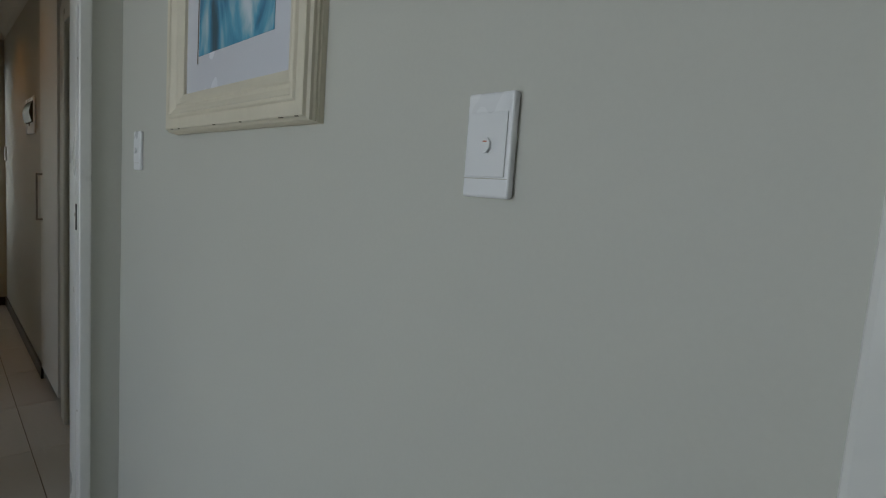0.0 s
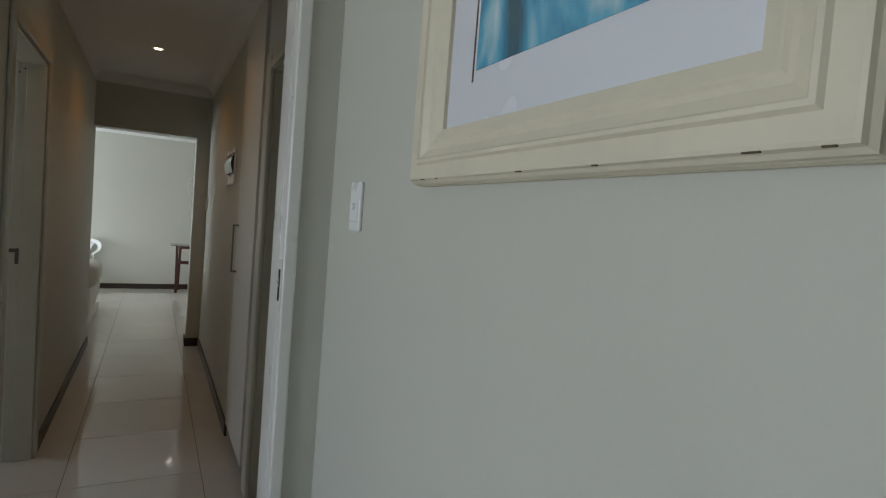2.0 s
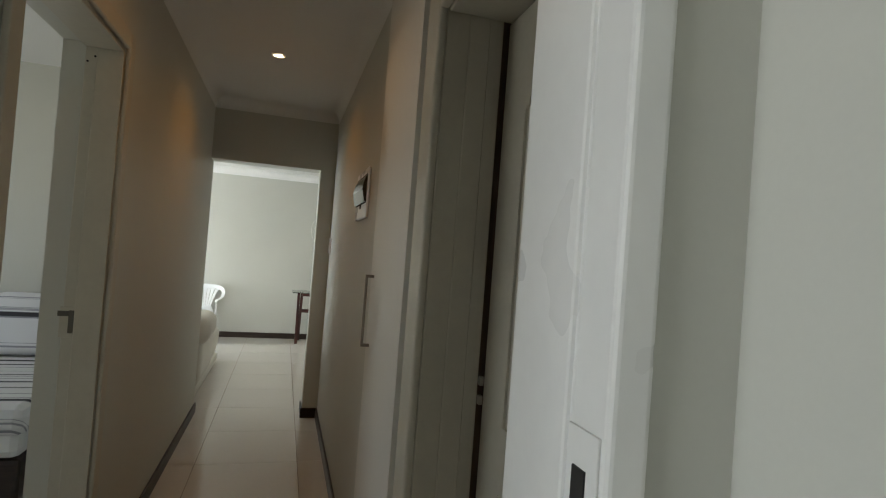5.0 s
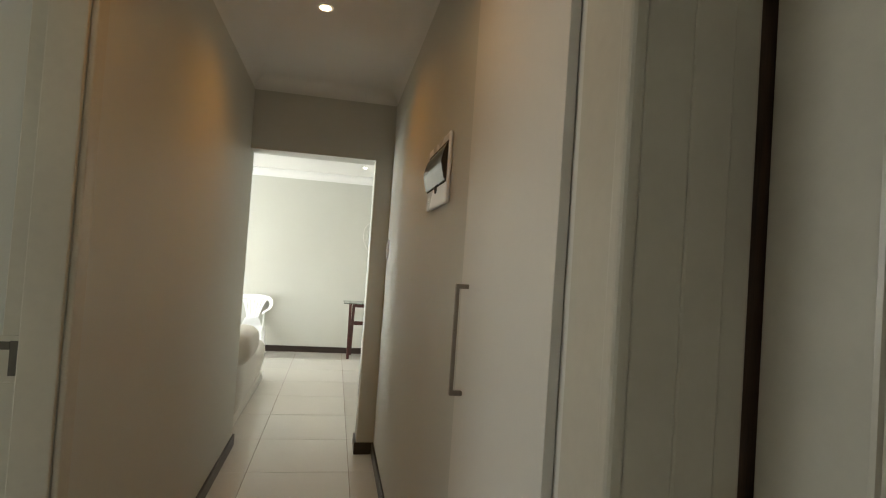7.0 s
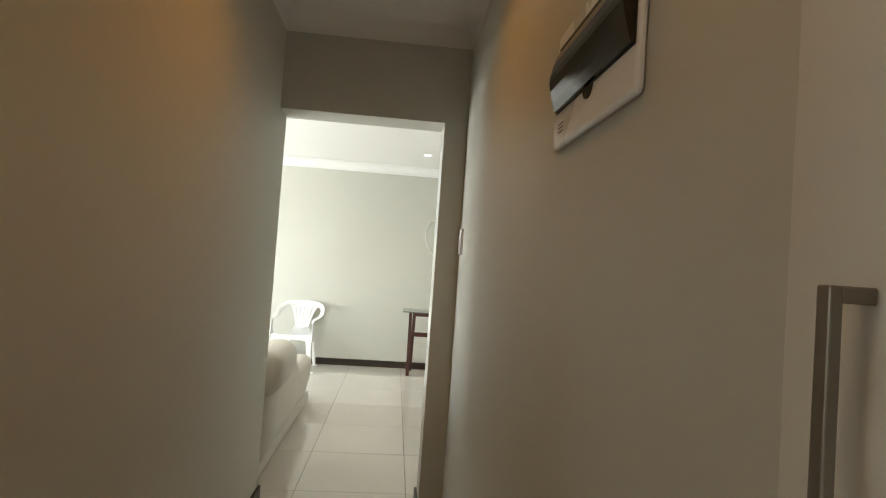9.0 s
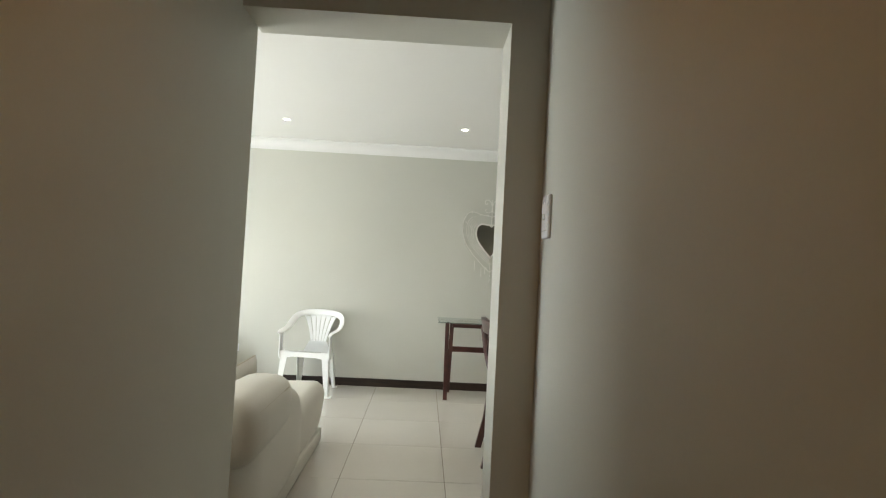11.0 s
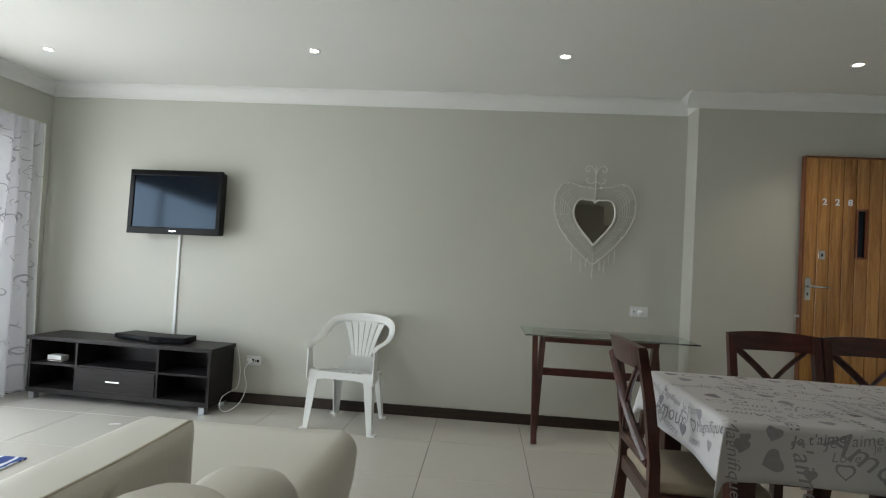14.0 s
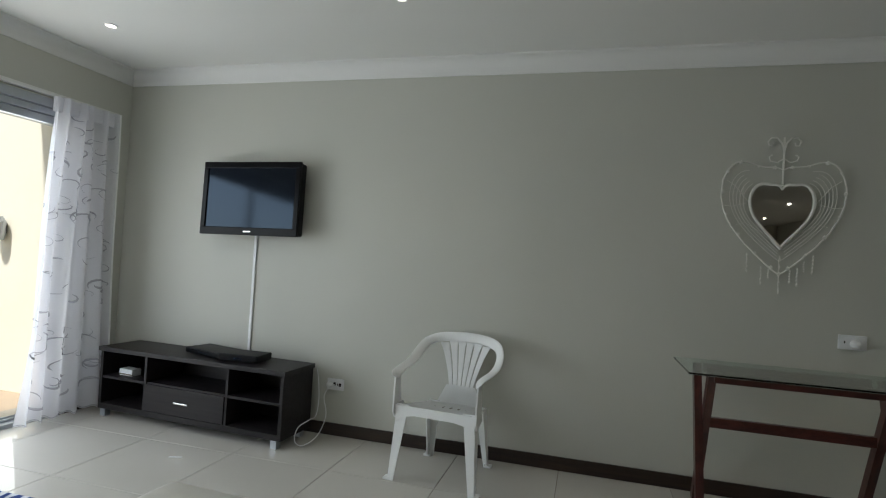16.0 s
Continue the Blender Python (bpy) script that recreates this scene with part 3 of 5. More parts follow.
def moulding(side):
    bm = bmesh.new()
    rows = []
    for d, o in PROFILE:
        a, b = w2 - d, h2 - d
        ends = {"bottom": ((-a, -b), (a, -b)), "top": ((a, b), (-a, b)), "near": ((-a, b), (-a, -b)), "far": ((a, -b), (a, b))}[side]
        rows.append([bm.verts.new((-o, y, z)) for y, z in ends])
    for p, q in zip(rows, rows[1:]):
        bm.faces.new((p[0], p[1], q[1], q[0]))
    bmesh.ops.recalc_face_normals(bm, faces=bm.faces[:])
    return bm


for side in ("bottom", "top", "near", "far"):
    part("frame_side", moulding(side), FRAME, pic)
part("mount", boxes((-0.013, -0.008, -w2 + 0.095, w2 - 0.095, -h2 + 0.092, h2 - 0.092)), MAT, pic, "white mount board")
part("print", boxes((-0.0145, -0.0135, -w2 + 0.172, w2 - 0.186, -h2 + 0.182, h2 - 0.182)), PRINT, pic, "blue and grey seascape print")
part("bevel_line", boxes((-0.0140, -0.0132, w2 - 0.178, w2 - 0.174, -h2 + 0.165, h2 - 0.165)), GOUGE, pic)
for y, l in ((-0.30, 0.022), (-0.12, 0.012), (0.02, 0.016), (0.31, 0.02), (0.26, 0.008), (-0.355, 0.014)):
    part("chip", boxes((-0.0372, -0.034, y, y + l * 0.7, -h2 + 0.0085, -h2 + 0.0100)), GOUGE, pic)

# ---------------------------------------------------------------- second bedroom: made bed seen through the doorway
def stripes(t, b):
    n, l = t.nodes, t.links
    co, sx = n.new("ShaderNodeTexCoord"), n.new("ShaderNodeSeparateXYZ")
    l.new(co.outputs["Object"], sx.inputs[0])
    ad = n.new("ShaderNodeMath")
    ad.operation = 'ADD'
    l.new(sx.outputs["Y"], ad.inputs[0])
    l.new(sx.outputs["Z"], ad.inputs[1])
    cb = n.new("ShaderNodeCombineXYZ")
    l.new(ad.outputs[0], cb.inputs[0])
    no = n.new("ShaderNodeTexNoise")
    no.noise_dimensions = '1D'
    no.inputs["Scale"].default_value, no.inputs["Detail"].default_value = 17.0, 3
    l.new(ad.outputs[0], no.inputs["W"])
    r = n.new("ShaderNodeValToRGB")
    r.color_ramp.interpolation = 'CONSTANT'
    e = r.color_ramp.elements
    e[0].position, e[0].color = 0.0, (0.03, 0.03, 0.035, 1)
    e[1].position, e[1].color = 0.42, (0.66, 0.66, 0.66, 1)
    for p, c in ((0.38, (0.25, 0.25, 0.27, 1)), (0.60, (0.30, 0.30, 0.32, 1)), (0.64, (0.66, 0.66, 0.66, 1))):
        x = e.new(p)
        x.color = c
    l.new(no.outputs["Fac"], r.inputs[0])
    l.new(r.outputs[0], b.inputs["Base Color"])
    b.inputs["Roughness"].default_value = 0.9


STRIPE = material("striped_bed_linen", stripes)
BEDSHEET = surface("white_bed_linen", (0.68, 0.68, 0.67), 0.9, vary=0.04)
bed = thing("bed", "bed made up with black and white striped linen", "bed", (-1.35, 7.0, 0))
part("base", boxes((-1.0, 1.0, -0.66, 0.70, 0.10, 0.30), bevel=0.02), SKIRT, bed)
for x in (-0.92, 0.92):
    for y in (-0.6, 0.62):
        part("leg", boxes((x - 0.03, x + 0.03, y - 0.03, y + 0.03, 0.001, 0.10)), SKIRT, bed)
part("mattress", boxes((-1.0, 1.0, -0.67, 0.70, 0.301, 0.50), bevel=0.04), BEDSHEET, bed)
part("duvet", boxes((-1.02, 1.02, -0.69, 0.45, 0.40, 0.545), bevel=0.05), STRIPE, bed, "striped duvet")
for k in range(3):
    bm = bmesh.new()
    box(bm, -0.32, 0.32, -0.07, 0.07, -0.20, 0.20, bevel=0.065, seg=4)
    o = part("pillow", bm, STRIPE if k else BEDSHEET, bed, smooth=True)
    o.matrix_local = pose(-0.62 + 0.64 * k, 0.52, 0.735, -14, 0, 0)

# ---------------------------------------------------------------- living room materials
LEATHER = surface("white_leather", (0.65, 0.63, 0.57), 0.38, vary=0.04, scale=2.5, fine=130, bump=0.20, dist=0.0015, rough_vary=0.06)
PIPING = surface("worn_piping", (0.52, 0.48, 0.38), 0.45, vary=0.12, scale=12)
RESIN = surface("white_resin", (0.86, 0.87, 0.86), 0.34, vary=0.02, scale=5, bump=0.03)
MAHOGANY = wood("mahogany_stain", (0.022, 0.006, 0.005), (0.085, 0.022, 0.016), 0.30, 0.35, (1.5, 1.5, 0.35), 14)
MAHOGANY_X = wood("mahogany_stain_rails", (0.022, 0.006, 0.005), (0.085, 0.022, 0.016), 0.30, 0.35, (0.35, 1.5, 1.5), 14)
WENGE = wood("wenge_melamine", (0.007, 0.006, 0.007), (0.024, 0.020, 0.021), 0.42, 0.0, (0.25, 5, 5), 9)
WENGE.node_tree.nodes["Principled BSDF"].inputs["Specular IOR Level"].default_value = 0.25
SEATPAD = surface("beige_seat_fabric", (0.42, 0.36, 0.27), 0.85, vary=0.08, scale=8, fine=220, bump=0.3)
PINE = wood("varnished_pine", (0.22, 0.085, 0.020), (0.54, 0.27, 0.075), 0.25, 0.6, (3.5, 3.5, 0.22), 6, random_piece=1.0)
PINE_DARK = wood("varnished_door_edge", (0.10, 0.026, 0.008), (0.24, 0.07, 0.02), 0.28, 0.4, (3, 3, 0.3), 6)
BLACK = surface("black_gloss_plastic", (0.005, 0.005, 0.006), 0.22, vary=0.02, bump=0.0, spec=0.12)
BLACK_MATT = surface("black_matt_plastic", (0.010, 0.010, 0.011), 0.5, vary=0.1, bump=0.05, spec=0.2)
SCREEN = plain("dark_screen", (0.005, 0.006, 0.010), 0.10, 0.0, Specular_IOR_Level=0.42, Specular_Tint=(0.55, 0.75, 1.0, 1))
WHITE_WIRE = surface("white_wire", (0.74, 0.73, 0.68), 0.5, vary=0.06, scale=20)
MIRROR = plain("mirror", (0.90, 0.90, 0.90), 0.02, 1.0)
ALU = surface("grey_aluminium", (0.42, 0.45, 0.48), 0.35, 0.8, vary=0.05, scale=8)
OUTWALL = surface("cream_balcony_paint", (0.82, 0.79, 0.66), 0.8, vary=0.04, scale=2)
OUTFLOOR = surface("balcony_tile", (0.42, 0.34, 0.25), 0.5, vary=0.08, scale=5)


def glass_nodes(t, b):
    b.inputs["Base Color"].default_value = (0.80, 0.93, 0.88, 1)
    b.inputs["Roughness"].default_value = 0.03
    b.inputs["Transmission Weight"].default_value = 1.0
    b.inputs["IOR"].default_value = 1.5


GLASS = material("green_glass", glass_nodes)
PANE = material("window_glass", glass_nodes)
PANE.node_tree.nodes["Principled BSDF"].inputs["Base Color"].default_value = (1, 1, 1, 1)


def moved(bm, m, start=0):
    bmesh.ops.transform(bm, matrix=m, verts=bm.verts[:])
    return bm


def rounded(x0, x1, y0, y1, z0, z1, r, seg=4):
    bm = bmesh.new()
    box(bm, x0, x1, y0, y1, z0, z1, bevel=r, seg=seg)
    return bm


# ---------------------------------------------------------------- sliding door, curtain and balcony
window_1 = tagged(new("window_1"), "grey aluminium sliding balcony door", "sliding door", kind="structure")
fx0, fx1 = LEFT - 0.11, LEFT - 0.03
part("window_frame", boxes((fx0, LEFT + 0.012, W0, W1, WTOP - 0.055, WTOP), (fx0, fx1 + 0.02, W0, W1, WTOP - 0.10, WTOP - 0.057), (fx0, fx1, W0, W1, WTOP - 0.15, WTOP - 0.102), bevel=0.004), ALU, window_1)
part("window_sill", boxes((fx0, LEFT + 0.006, W0, W1, 0.0, 0.028), (fx0 + 0.01, fx0 + 0.02, W0, W1, 0.028, 0.045), (fx1 - 0.02, fx1 - 0.01, W0, W1, 0.028, 0.045), bevel=0.002), ALU, window_1)
for y in (W0, 9.85, W1 - 0.05):
    part("stile", boxes((fx0 + 0.01, fx1 - 0.01, y, y + 0.05, 0.046, WTOP - 0.152), bevel=0.003), ALU, window_1)
p = part("pane", boxes((-3.014, -3.008, W0 + 0.05, 9.85, 0.05, WTOP - 0.155)), PANE, window_1)
p.visible_shadow = False


def sheer(t, b):
    n, l = t.nodes, t.links
    co = n.new("ShaderNodeTexCoord")
    mp = n.new("ShaderNodeMapping")
    mp.inputs["Scale"].default_value = (1, 1.0, 0.8)
    l.new(co.outputs["Object"], mp.inputs[0])
    w = n.new("ShaderNodeTexNoise")
    w.inputs["Scale"].default_value, w.inputs["Detail"].default_value = 900, 2
    l.new(co.outputs["Object"], w.inputs["Vector"])
    tr = n.new("ShaderNodeBsdfTransparent")
    tl = n.new("ShaderNodeBsdfTranslucent")
    df = n.new("ShaderNodeBsdfDiffuse")
    tl.inputs["Color"].default_value = df.inputs["Color"].default_value = (0.90, 0.90, 0.94, 1)
    m1, m2 = n.new("ShaderNodeMixShader"), n.new("ShaderNodeMixShader")
    m1.inputs[0].default_value = 0.5
    l.new(df.outputs[0], m1.inputs[1])
    l.new(tl.outputs[0], m1.inputs[2])
    mr = n.new("ShaderNodeMapRange")
    l.new(w.outputs["Fac"], mr.inputs[0])
    mr.inputs[3].default_value, mr.inputs[4].default_value = 0.74, 0.95
    l.new(mr.outputs[0], m2.inputs[0])
    l.new(tr.outputs[0], m2.inputs[1])
    l.new(m1.outputs[0], m2.inputs[2])
    l.new(m2.outputs[0], n["Material Output"].inputs["Surface"])


SHEER = material("sheer_voile", sheer)
STITCH = surface("grey_embroidery", (0.44, 0.44, 0.48), 0.7, vary=0.1)
curtain = thing("curtain", "white sheer curtain with grey embroidered leaf sprigs", "curtain", (LEFT + 0.075, 11.318, 0))


def fold(u, v):
    """A point of the cloth: u along the rail 0..1, v from the hem 0..1."""
    spread = 0.312 - 0.092 * v
    y = -spread + 2 * spread * u - 0.045 * (1 - v) + 0.012 * math.sin(5 * v + 9 * u)
    x = 0.034 * math.sin(u * 2 * math.pi * 5.3 + 1.3 * math.sin(2.4 * v) + 1.1 * math.sin(5 * u)) * (1.0 - 0.25 * v) + 0.012 * math.sin(u * 31 + v * 3)
    return Vector((x + 0.02 * (1 - v), y + 0.01 * math.sin(u * 16 + 2 * v), 0.028 + 0.008 * math.sin(u * 80) * (v < 0.02) + 2.035 * v))


bm = bmesh.new()
NU, NV = 110, 40
grid = [[bm.verts.new(fold(i / NU, j / NV)) for i in range(NU + 1)] for j in range(NV + 1)]
for j in range(NV):
    for i in range(NU):
        bm.faces.new((grid[j][i], grid[j][i + 1], grid[j + 1][i + 1], grid[j + 1][i]))
part("cloth", bm, SHEER, curtain, smooth=True)
bm = bmesh.new()
box(bm, -0.012, 0.012, -0.222, 0.214, 1.965, 2.06, bevel=0.004)
for v in bm.verts:
    v.co.x += 0.02 * math.sin(v.co.y * 60)
part("heading", bm, SHEER, curtain, "gathered heading tape")
rng = random.Random(12)
for k in range(120):
    bm = bmesh.new()
    u0, v0 = rng.uniform(0.03, 0.97), rng.uniform(0.04, 0.95)
    a, bend, ln = rng.uniform(0, 6.28), rng.choice((-1, 1)) * rng.uniform(0.8, 3.6), rng.uniform(0.035, 0.075)
    pts, rad = [], []
    for s in range(8):
        q = s / 7
        ang = a + bend * q
        u = u0 + ln * q * math.cos(ang) / 0.52
        v = v0 + ln * q * math.sin(ang) / 2.035
        pts.append(fold(min(max(u, 0.0), 1.0), min(max(v, 0.0), 1.0)) + Vector((0.004, 0, 0)))
        rad.append(0.0018 + 0.007 * math.sin(math.pi * q) * (1 if k % 2 else 0.35))
    tube(bm, pts, rad, 5, flat=0.4)
    part("embroidered_sprig", bm, STITCH, curtain, "grey stitched sprig" if k == 0 else "")
bm = bmesh.new()
tube(bm, [fold(k / 90, 0.004) + Vector((0.002, 0, 0)) for k in range(91)], 0.0025, 5)
part("hem", bm, STITCH, curtain)
bm = bmesh.new()
tube(bm, [fold(1.0, k / 40) + Vector((0.002, 0.002, 0)) for k in range(41)], 0.006, 6)
part("side_hem", bm, RESIN, curtain, "doubled white side hem")
rail = thing("curtain_rail", "thin white curtain rail above the balcony door", "curtain rail", (LEFT, 9.9, 2.075))
part("track", boxes((0.0, 0.035, -1.60, 1.70, -0.012, 0.012), bevel=0.003), ENAMEL, rail)

structure("balcony_floor", boxes((-4.75, LEFT - 0.15, 7.6, 11.9, -0.3, -0.012)), OUTFLOOR, "brown tiled balcony floor", "floor")
structure("balcony_wall_north", boxes((-4.75, LEFT - 0.15, 11.62, 11.8, -0.012, 2.6)), OUTWALL, "cream painted balcony wall", "wall")
structure("balcony_parapet", boxes((-4.75, -4.60, 7.6, 11.62, -0.012, 0.95)), OUTWALL, "cream painted balcony parapet", "wall")
structure("balcony_slab", boxes((-3.72, LEFT - 0.15, 7.6, 11.62, 2.36, 2.6)), OUTWALL, "cream painted slab over the balcony", "ceiling")
lantern = thing("wall_lantern", "small dark outdoor lamp on the balcony wall", "wall lamp", (-3.94, 11.62, 1.22))
bm = bmesh.new()
lathe(bm, [(0.045, -0.09), (0.055, -0.05), (0.055, 0.05), (0.03, 0.09)], (0, -0.06, 0), 14)
part("shade", bm, ALU, lantern)
part("bracket", boxes((-0.02, 0.02, -0.03, 0.0, -0.04, 0.04), bevel=0.004), BLACK_MATT, lantern)
structure("ground", boxes((-400, 400, -400, 400, -3.4, -3.2)), surface("dry_ground", (0.22, 0.21, 0.15), 0.9, vary=0.2, scale=0.05), "open ground below the building", "ground")

# ---------------------------------------------------------------- television, its stand and boxes
tv = thing("television", "black flat television on a wall bracket, switched off", "television", (-1.777, 11.60, 1.507))
tv.matrix_world = pose(-1.777, 11.600, 1.507, -2, -0.6, 0)
W, H = 0.367, 0.245
part("housing", rounded(-W + 0.004, W - 0.004, 0.006, 0.075, -H + 0.006, H - 0.006, 0.012, 3), BLACK_MATT, tv)
bz = bmesh.new()
for r in ((-W, W, -0.012, 0.012, H - 0.042, H), (-W, W, -0.012, 0.012, -H, -H + 0.052), (-W, -W + 0.036, -0.012, 0.012, -H + 0.052, H - 0.042), (W - 0.036, W, -0.012, 0.012, -H + 0.052, H - 0.042)):
    box(bz, *r, bevel=0.004)
part("bezel", bz, BLACK, tv, "glossy black bezel")
part("screen", boxes((-W + 0.030, W - 0.030, -0.004, 0.006, -H + 0.046, H - 0.036)), SCREEN, tv, "dark reflective screen")
part("badge", boxes((-0.028, 0.028, -0.0135, -0.012, -H + 0.020, -H + 0.028)), CHROME, tv)
part("wall_bracket", boxes((-0.11, 0.11, 0.075, 0.11, -0.10, 0.10), (-0.03, 0.03, 0.11, 0.134, -0.05, 0.05), bevel=0.004), BLACK_MATT, tv)
duct = thing("cable_trunking", "slim white cable trunking running down the wall", "cable trunking", (-1.800, BACK, 0.0))
part("cover", boxes((-0.011, 0.011, -0.012, 0.0, 0.35, 1.28), bevel=0.003), PLASTIC, duct)

stand = thing("tv_stand", "dark wenge television stand with open shelves and one drawer", "tv stand", (-1.280, 11.334, 0), -3.0)
L, D, T = 1.430, 0.318, 0.022
C1, C2 = -L + 0.385, -0.405
part("top", boxes((-L - 0.012, 0.012, -0.012, D, 0.438, 0.466), bevel=0.002), WENGE, stand)
part("bottom", boxes((-L, 0.0, 0.0, D, 0.055, 0.090), bevel=0.001), WENGE, stand)
for x in (-L, -T):
    part("side", boxes((x, x + T, 0.0, D, 0.0901, 0.4379), bevel=0.001), WENGE, stand)
for x in (C1, C2):
    part("divider", boxes((x - 0.009, x + 0.009, 0.004, D, 0.0901, 0.4379), bevel=0.001), WENGE, stand)
part("shelf", boxes((-L + T, C1 - 0.009, 0.006, D - 0.01, 0.258, 0.274)), WENGE, stand)
part("shelf", boxes((C2 + 0.009, -T, 0.006, D - 0.01, 0.258, 0.274)), WENGE, stand)
part("shelf", boxes((C1 + 0.009, C2 - 0.009, 0.012, D - 0.01, 0.258, 0.274)), WENGE, stand)
part("back", boxes((-L + T, -T, D - 0.008, D - 0.001, 0.0901, 0.4379)), WENGE, stand)
dr = part("drawer_front", boxes((C1 + 0.011, C2 - 0.011, -0.002, 0.016, 0.093, 0.262), bevel=0.0015), WENGE, stand)
bm = bmesh.new()
cx = (C1 + C2) / 2
box(bm, cx - 0.055, cx + 0.055, -0.024, -0.014, 0.174, 0.184, bevel=0.002)
box(bm, cx - 0.047, cx - 0.039, -0.015, -0.002, 0.175, 0.183)
box(bm, cx + 0.039, cx + 0.047, -0.015, -0.002, 0.175, 0.183)
part("handle", bm, CHROME, dr, "chrome bar handle")
for x in (-L + 0.03, -0.055):
    for y in (0.012, D - 0.055):
        part("foot", boxes((x - 0.022, x + 0.022, y, y + 0.044, 0.0005, 0.055), bevel=0.003), ALU, stand, "silver block foot")


def media_box(name, label, x, y, w, d, h, rz, lip):
    b = thing(name, label, "media player", (x, y, 0.4665), rz)
    part("case", boxes((-w / 2, w / 2, -d / 2, d / 2, 0.006, h), bevel=0.003), BLACK_MATT, b)
    part("front_panel", boxes((-w / 2 + 0.006, w / 2 - 0.006, -d / 2 - 0.003, -d / 2, 0.010, h - 0.006), bevel=0.001), BLACK, b)
    part("display", boxes((-lip, lip, -d / 2 - 0.004, -d / 2 - 0.003, h * 0.40, h * 0.62)), SCREEN, b)
    for sx in (-1, 1):
        part("foot", boxes((sx * w * 0.38 - 0.012, sx * w * 0.38 + 0.012, -d * 0.3, d * 0.3, 0.0, 0.006)), BLACK_MATT, b)


media_box("dvd_player", "flat black disc player on the stand", -1.93, 11.560, 0.36, 0.19, 0.040, -14, 0.05)
media_box("decoder", "small black satellite decoder on the stand", -1.665, 11.50, 0.27, 0.17, 0.048, 3, 0.03)
carton = thing("small_carton", "small white carton on the stand's shelf", "box", (-2.545, 11.495, 0.2750), -6)
part("body", rounded(-0.060, 0.060, -0.035, 0.035, 0.0, 0.044, 0.003, 2), PLASTIC, carton)
part("label_strip", boxes((-0.058, 0.058, -0.0362, -0.0352, 0.006, 0.014)), GROUT, carton)


def socket(name, label, x, y, z, w=0.118, h=0.074):
    s = thing(name, label, "wall socket", (x, y, z), 0, "wall sockets")
    part("plate", rounded(-w / 2, w / 2, -0.010, 0.0, -h / 2, h / 2, 0.003, 2), PLASTIC, s)
    part("insert", boxes((-w * 0.42, w * 0.42, -0.0118, -0.0098, -h * 0.36, h * 0.36), bevel=0.0006), PLASTIC, s)
    return s


def plug(x, y, z, mat, label):
    p = thing("plug", label, "plug", (x, y, z), 0, "plugs")
    bm = bmesh.new()
    lathe(bm, [(0.021, 0.0), (0.022, 0.006), (0.020, 0.024), (0.011, 0.032)], sides=16)
    o = part("body", bm, mat, p, smooth=True)
    o.matrix_local = pose(0, 0, 0, 90, 0, 0)
    return p


s1 = socket("wall_socket", "white double wall socket with plugs and cables", -1.138, BACK, 0.328)
for dx in (-0.022, 0.0, 0.016):
    part("pin_hole", boxes((dx - 0.0035, dx + 0.0035, -0.0126, -0.0117, -0.006, 0.006)), DARK, s1)
part("rocker", boxes((0.026, 0.042, -0.0150, -0.0117, -0.010, 0.010), bevel=0.001), BLACK_MATT, s1)
part("rocker", boxes((-0.012, 0.002, -0.0150, -0.0117, 0.002, 0.014), bevel=0.001), BLACK_MATT, s1)
plug(-1.172, BACK - 0.0112, 0.325, PLASTIC, "white plug in the wall socket")
s2 = socket("wall_socket", "white wall socket with a plug-in adaptor", 1.730, BACK, 0.878, 0.128, 0.074)
part("pin_hole", boxes((-0.040, -0.034, -0.0126, -0.0117, -0.006, 0.006)), DARK, s2)
plug(1.738, BACK - 0.0118, 0.872, PLASTIC, "white round plug-in adaptor")


def loop_cable(name, label, pts, r=0.0032):
    c = thing(name, label, "cable", pts[0])
    bm = bmesh.new()
    base, dense = [Vector(p) - Vector(pts[0]) for p in pts], []
    n = len(base)
    for i in range(n - 1):
        p0, p1, p2, p3 = base[max(i - 1, 0)], base[i], base[i + 1], base[min(i + 2, n - 1)]
        for k in range(8):
            t = k / 8
            dense.append(0.5 * ((2 * p1) + (p2 - p0) * t + (2 * p0 - 5 * p1 + 4 * p2 - p3) * t * t + (3 * p1 - p0 - 3 * p2 + p3) * t ** 3))
    tube(bm, dense + [base[-1]], r, 6)
    part("wire", bm, PLASTIC, c)


loop_cable("power_cable", "white power cable looped down to the floor beside the stand", [(-1.140, 11.690, 0.345), (-1.165, 11.66, 0.30), (-1.170, 11.64, 0.255), (-1.135, 11.61, 0.155), (-1.150, 11.54, 0.050), (-1.205, 11.46, 0.006), (-1.258, 11.46, 0.030), (-1.262, 11.50, 0.095), (-1.215, 11.55, 0.135), (-1.190, 11.58, 0.155), (-1.185, 11.60, 0.245), (-1.215, 11.64, 0.36), (-1.255, 11.69, 0.42)])

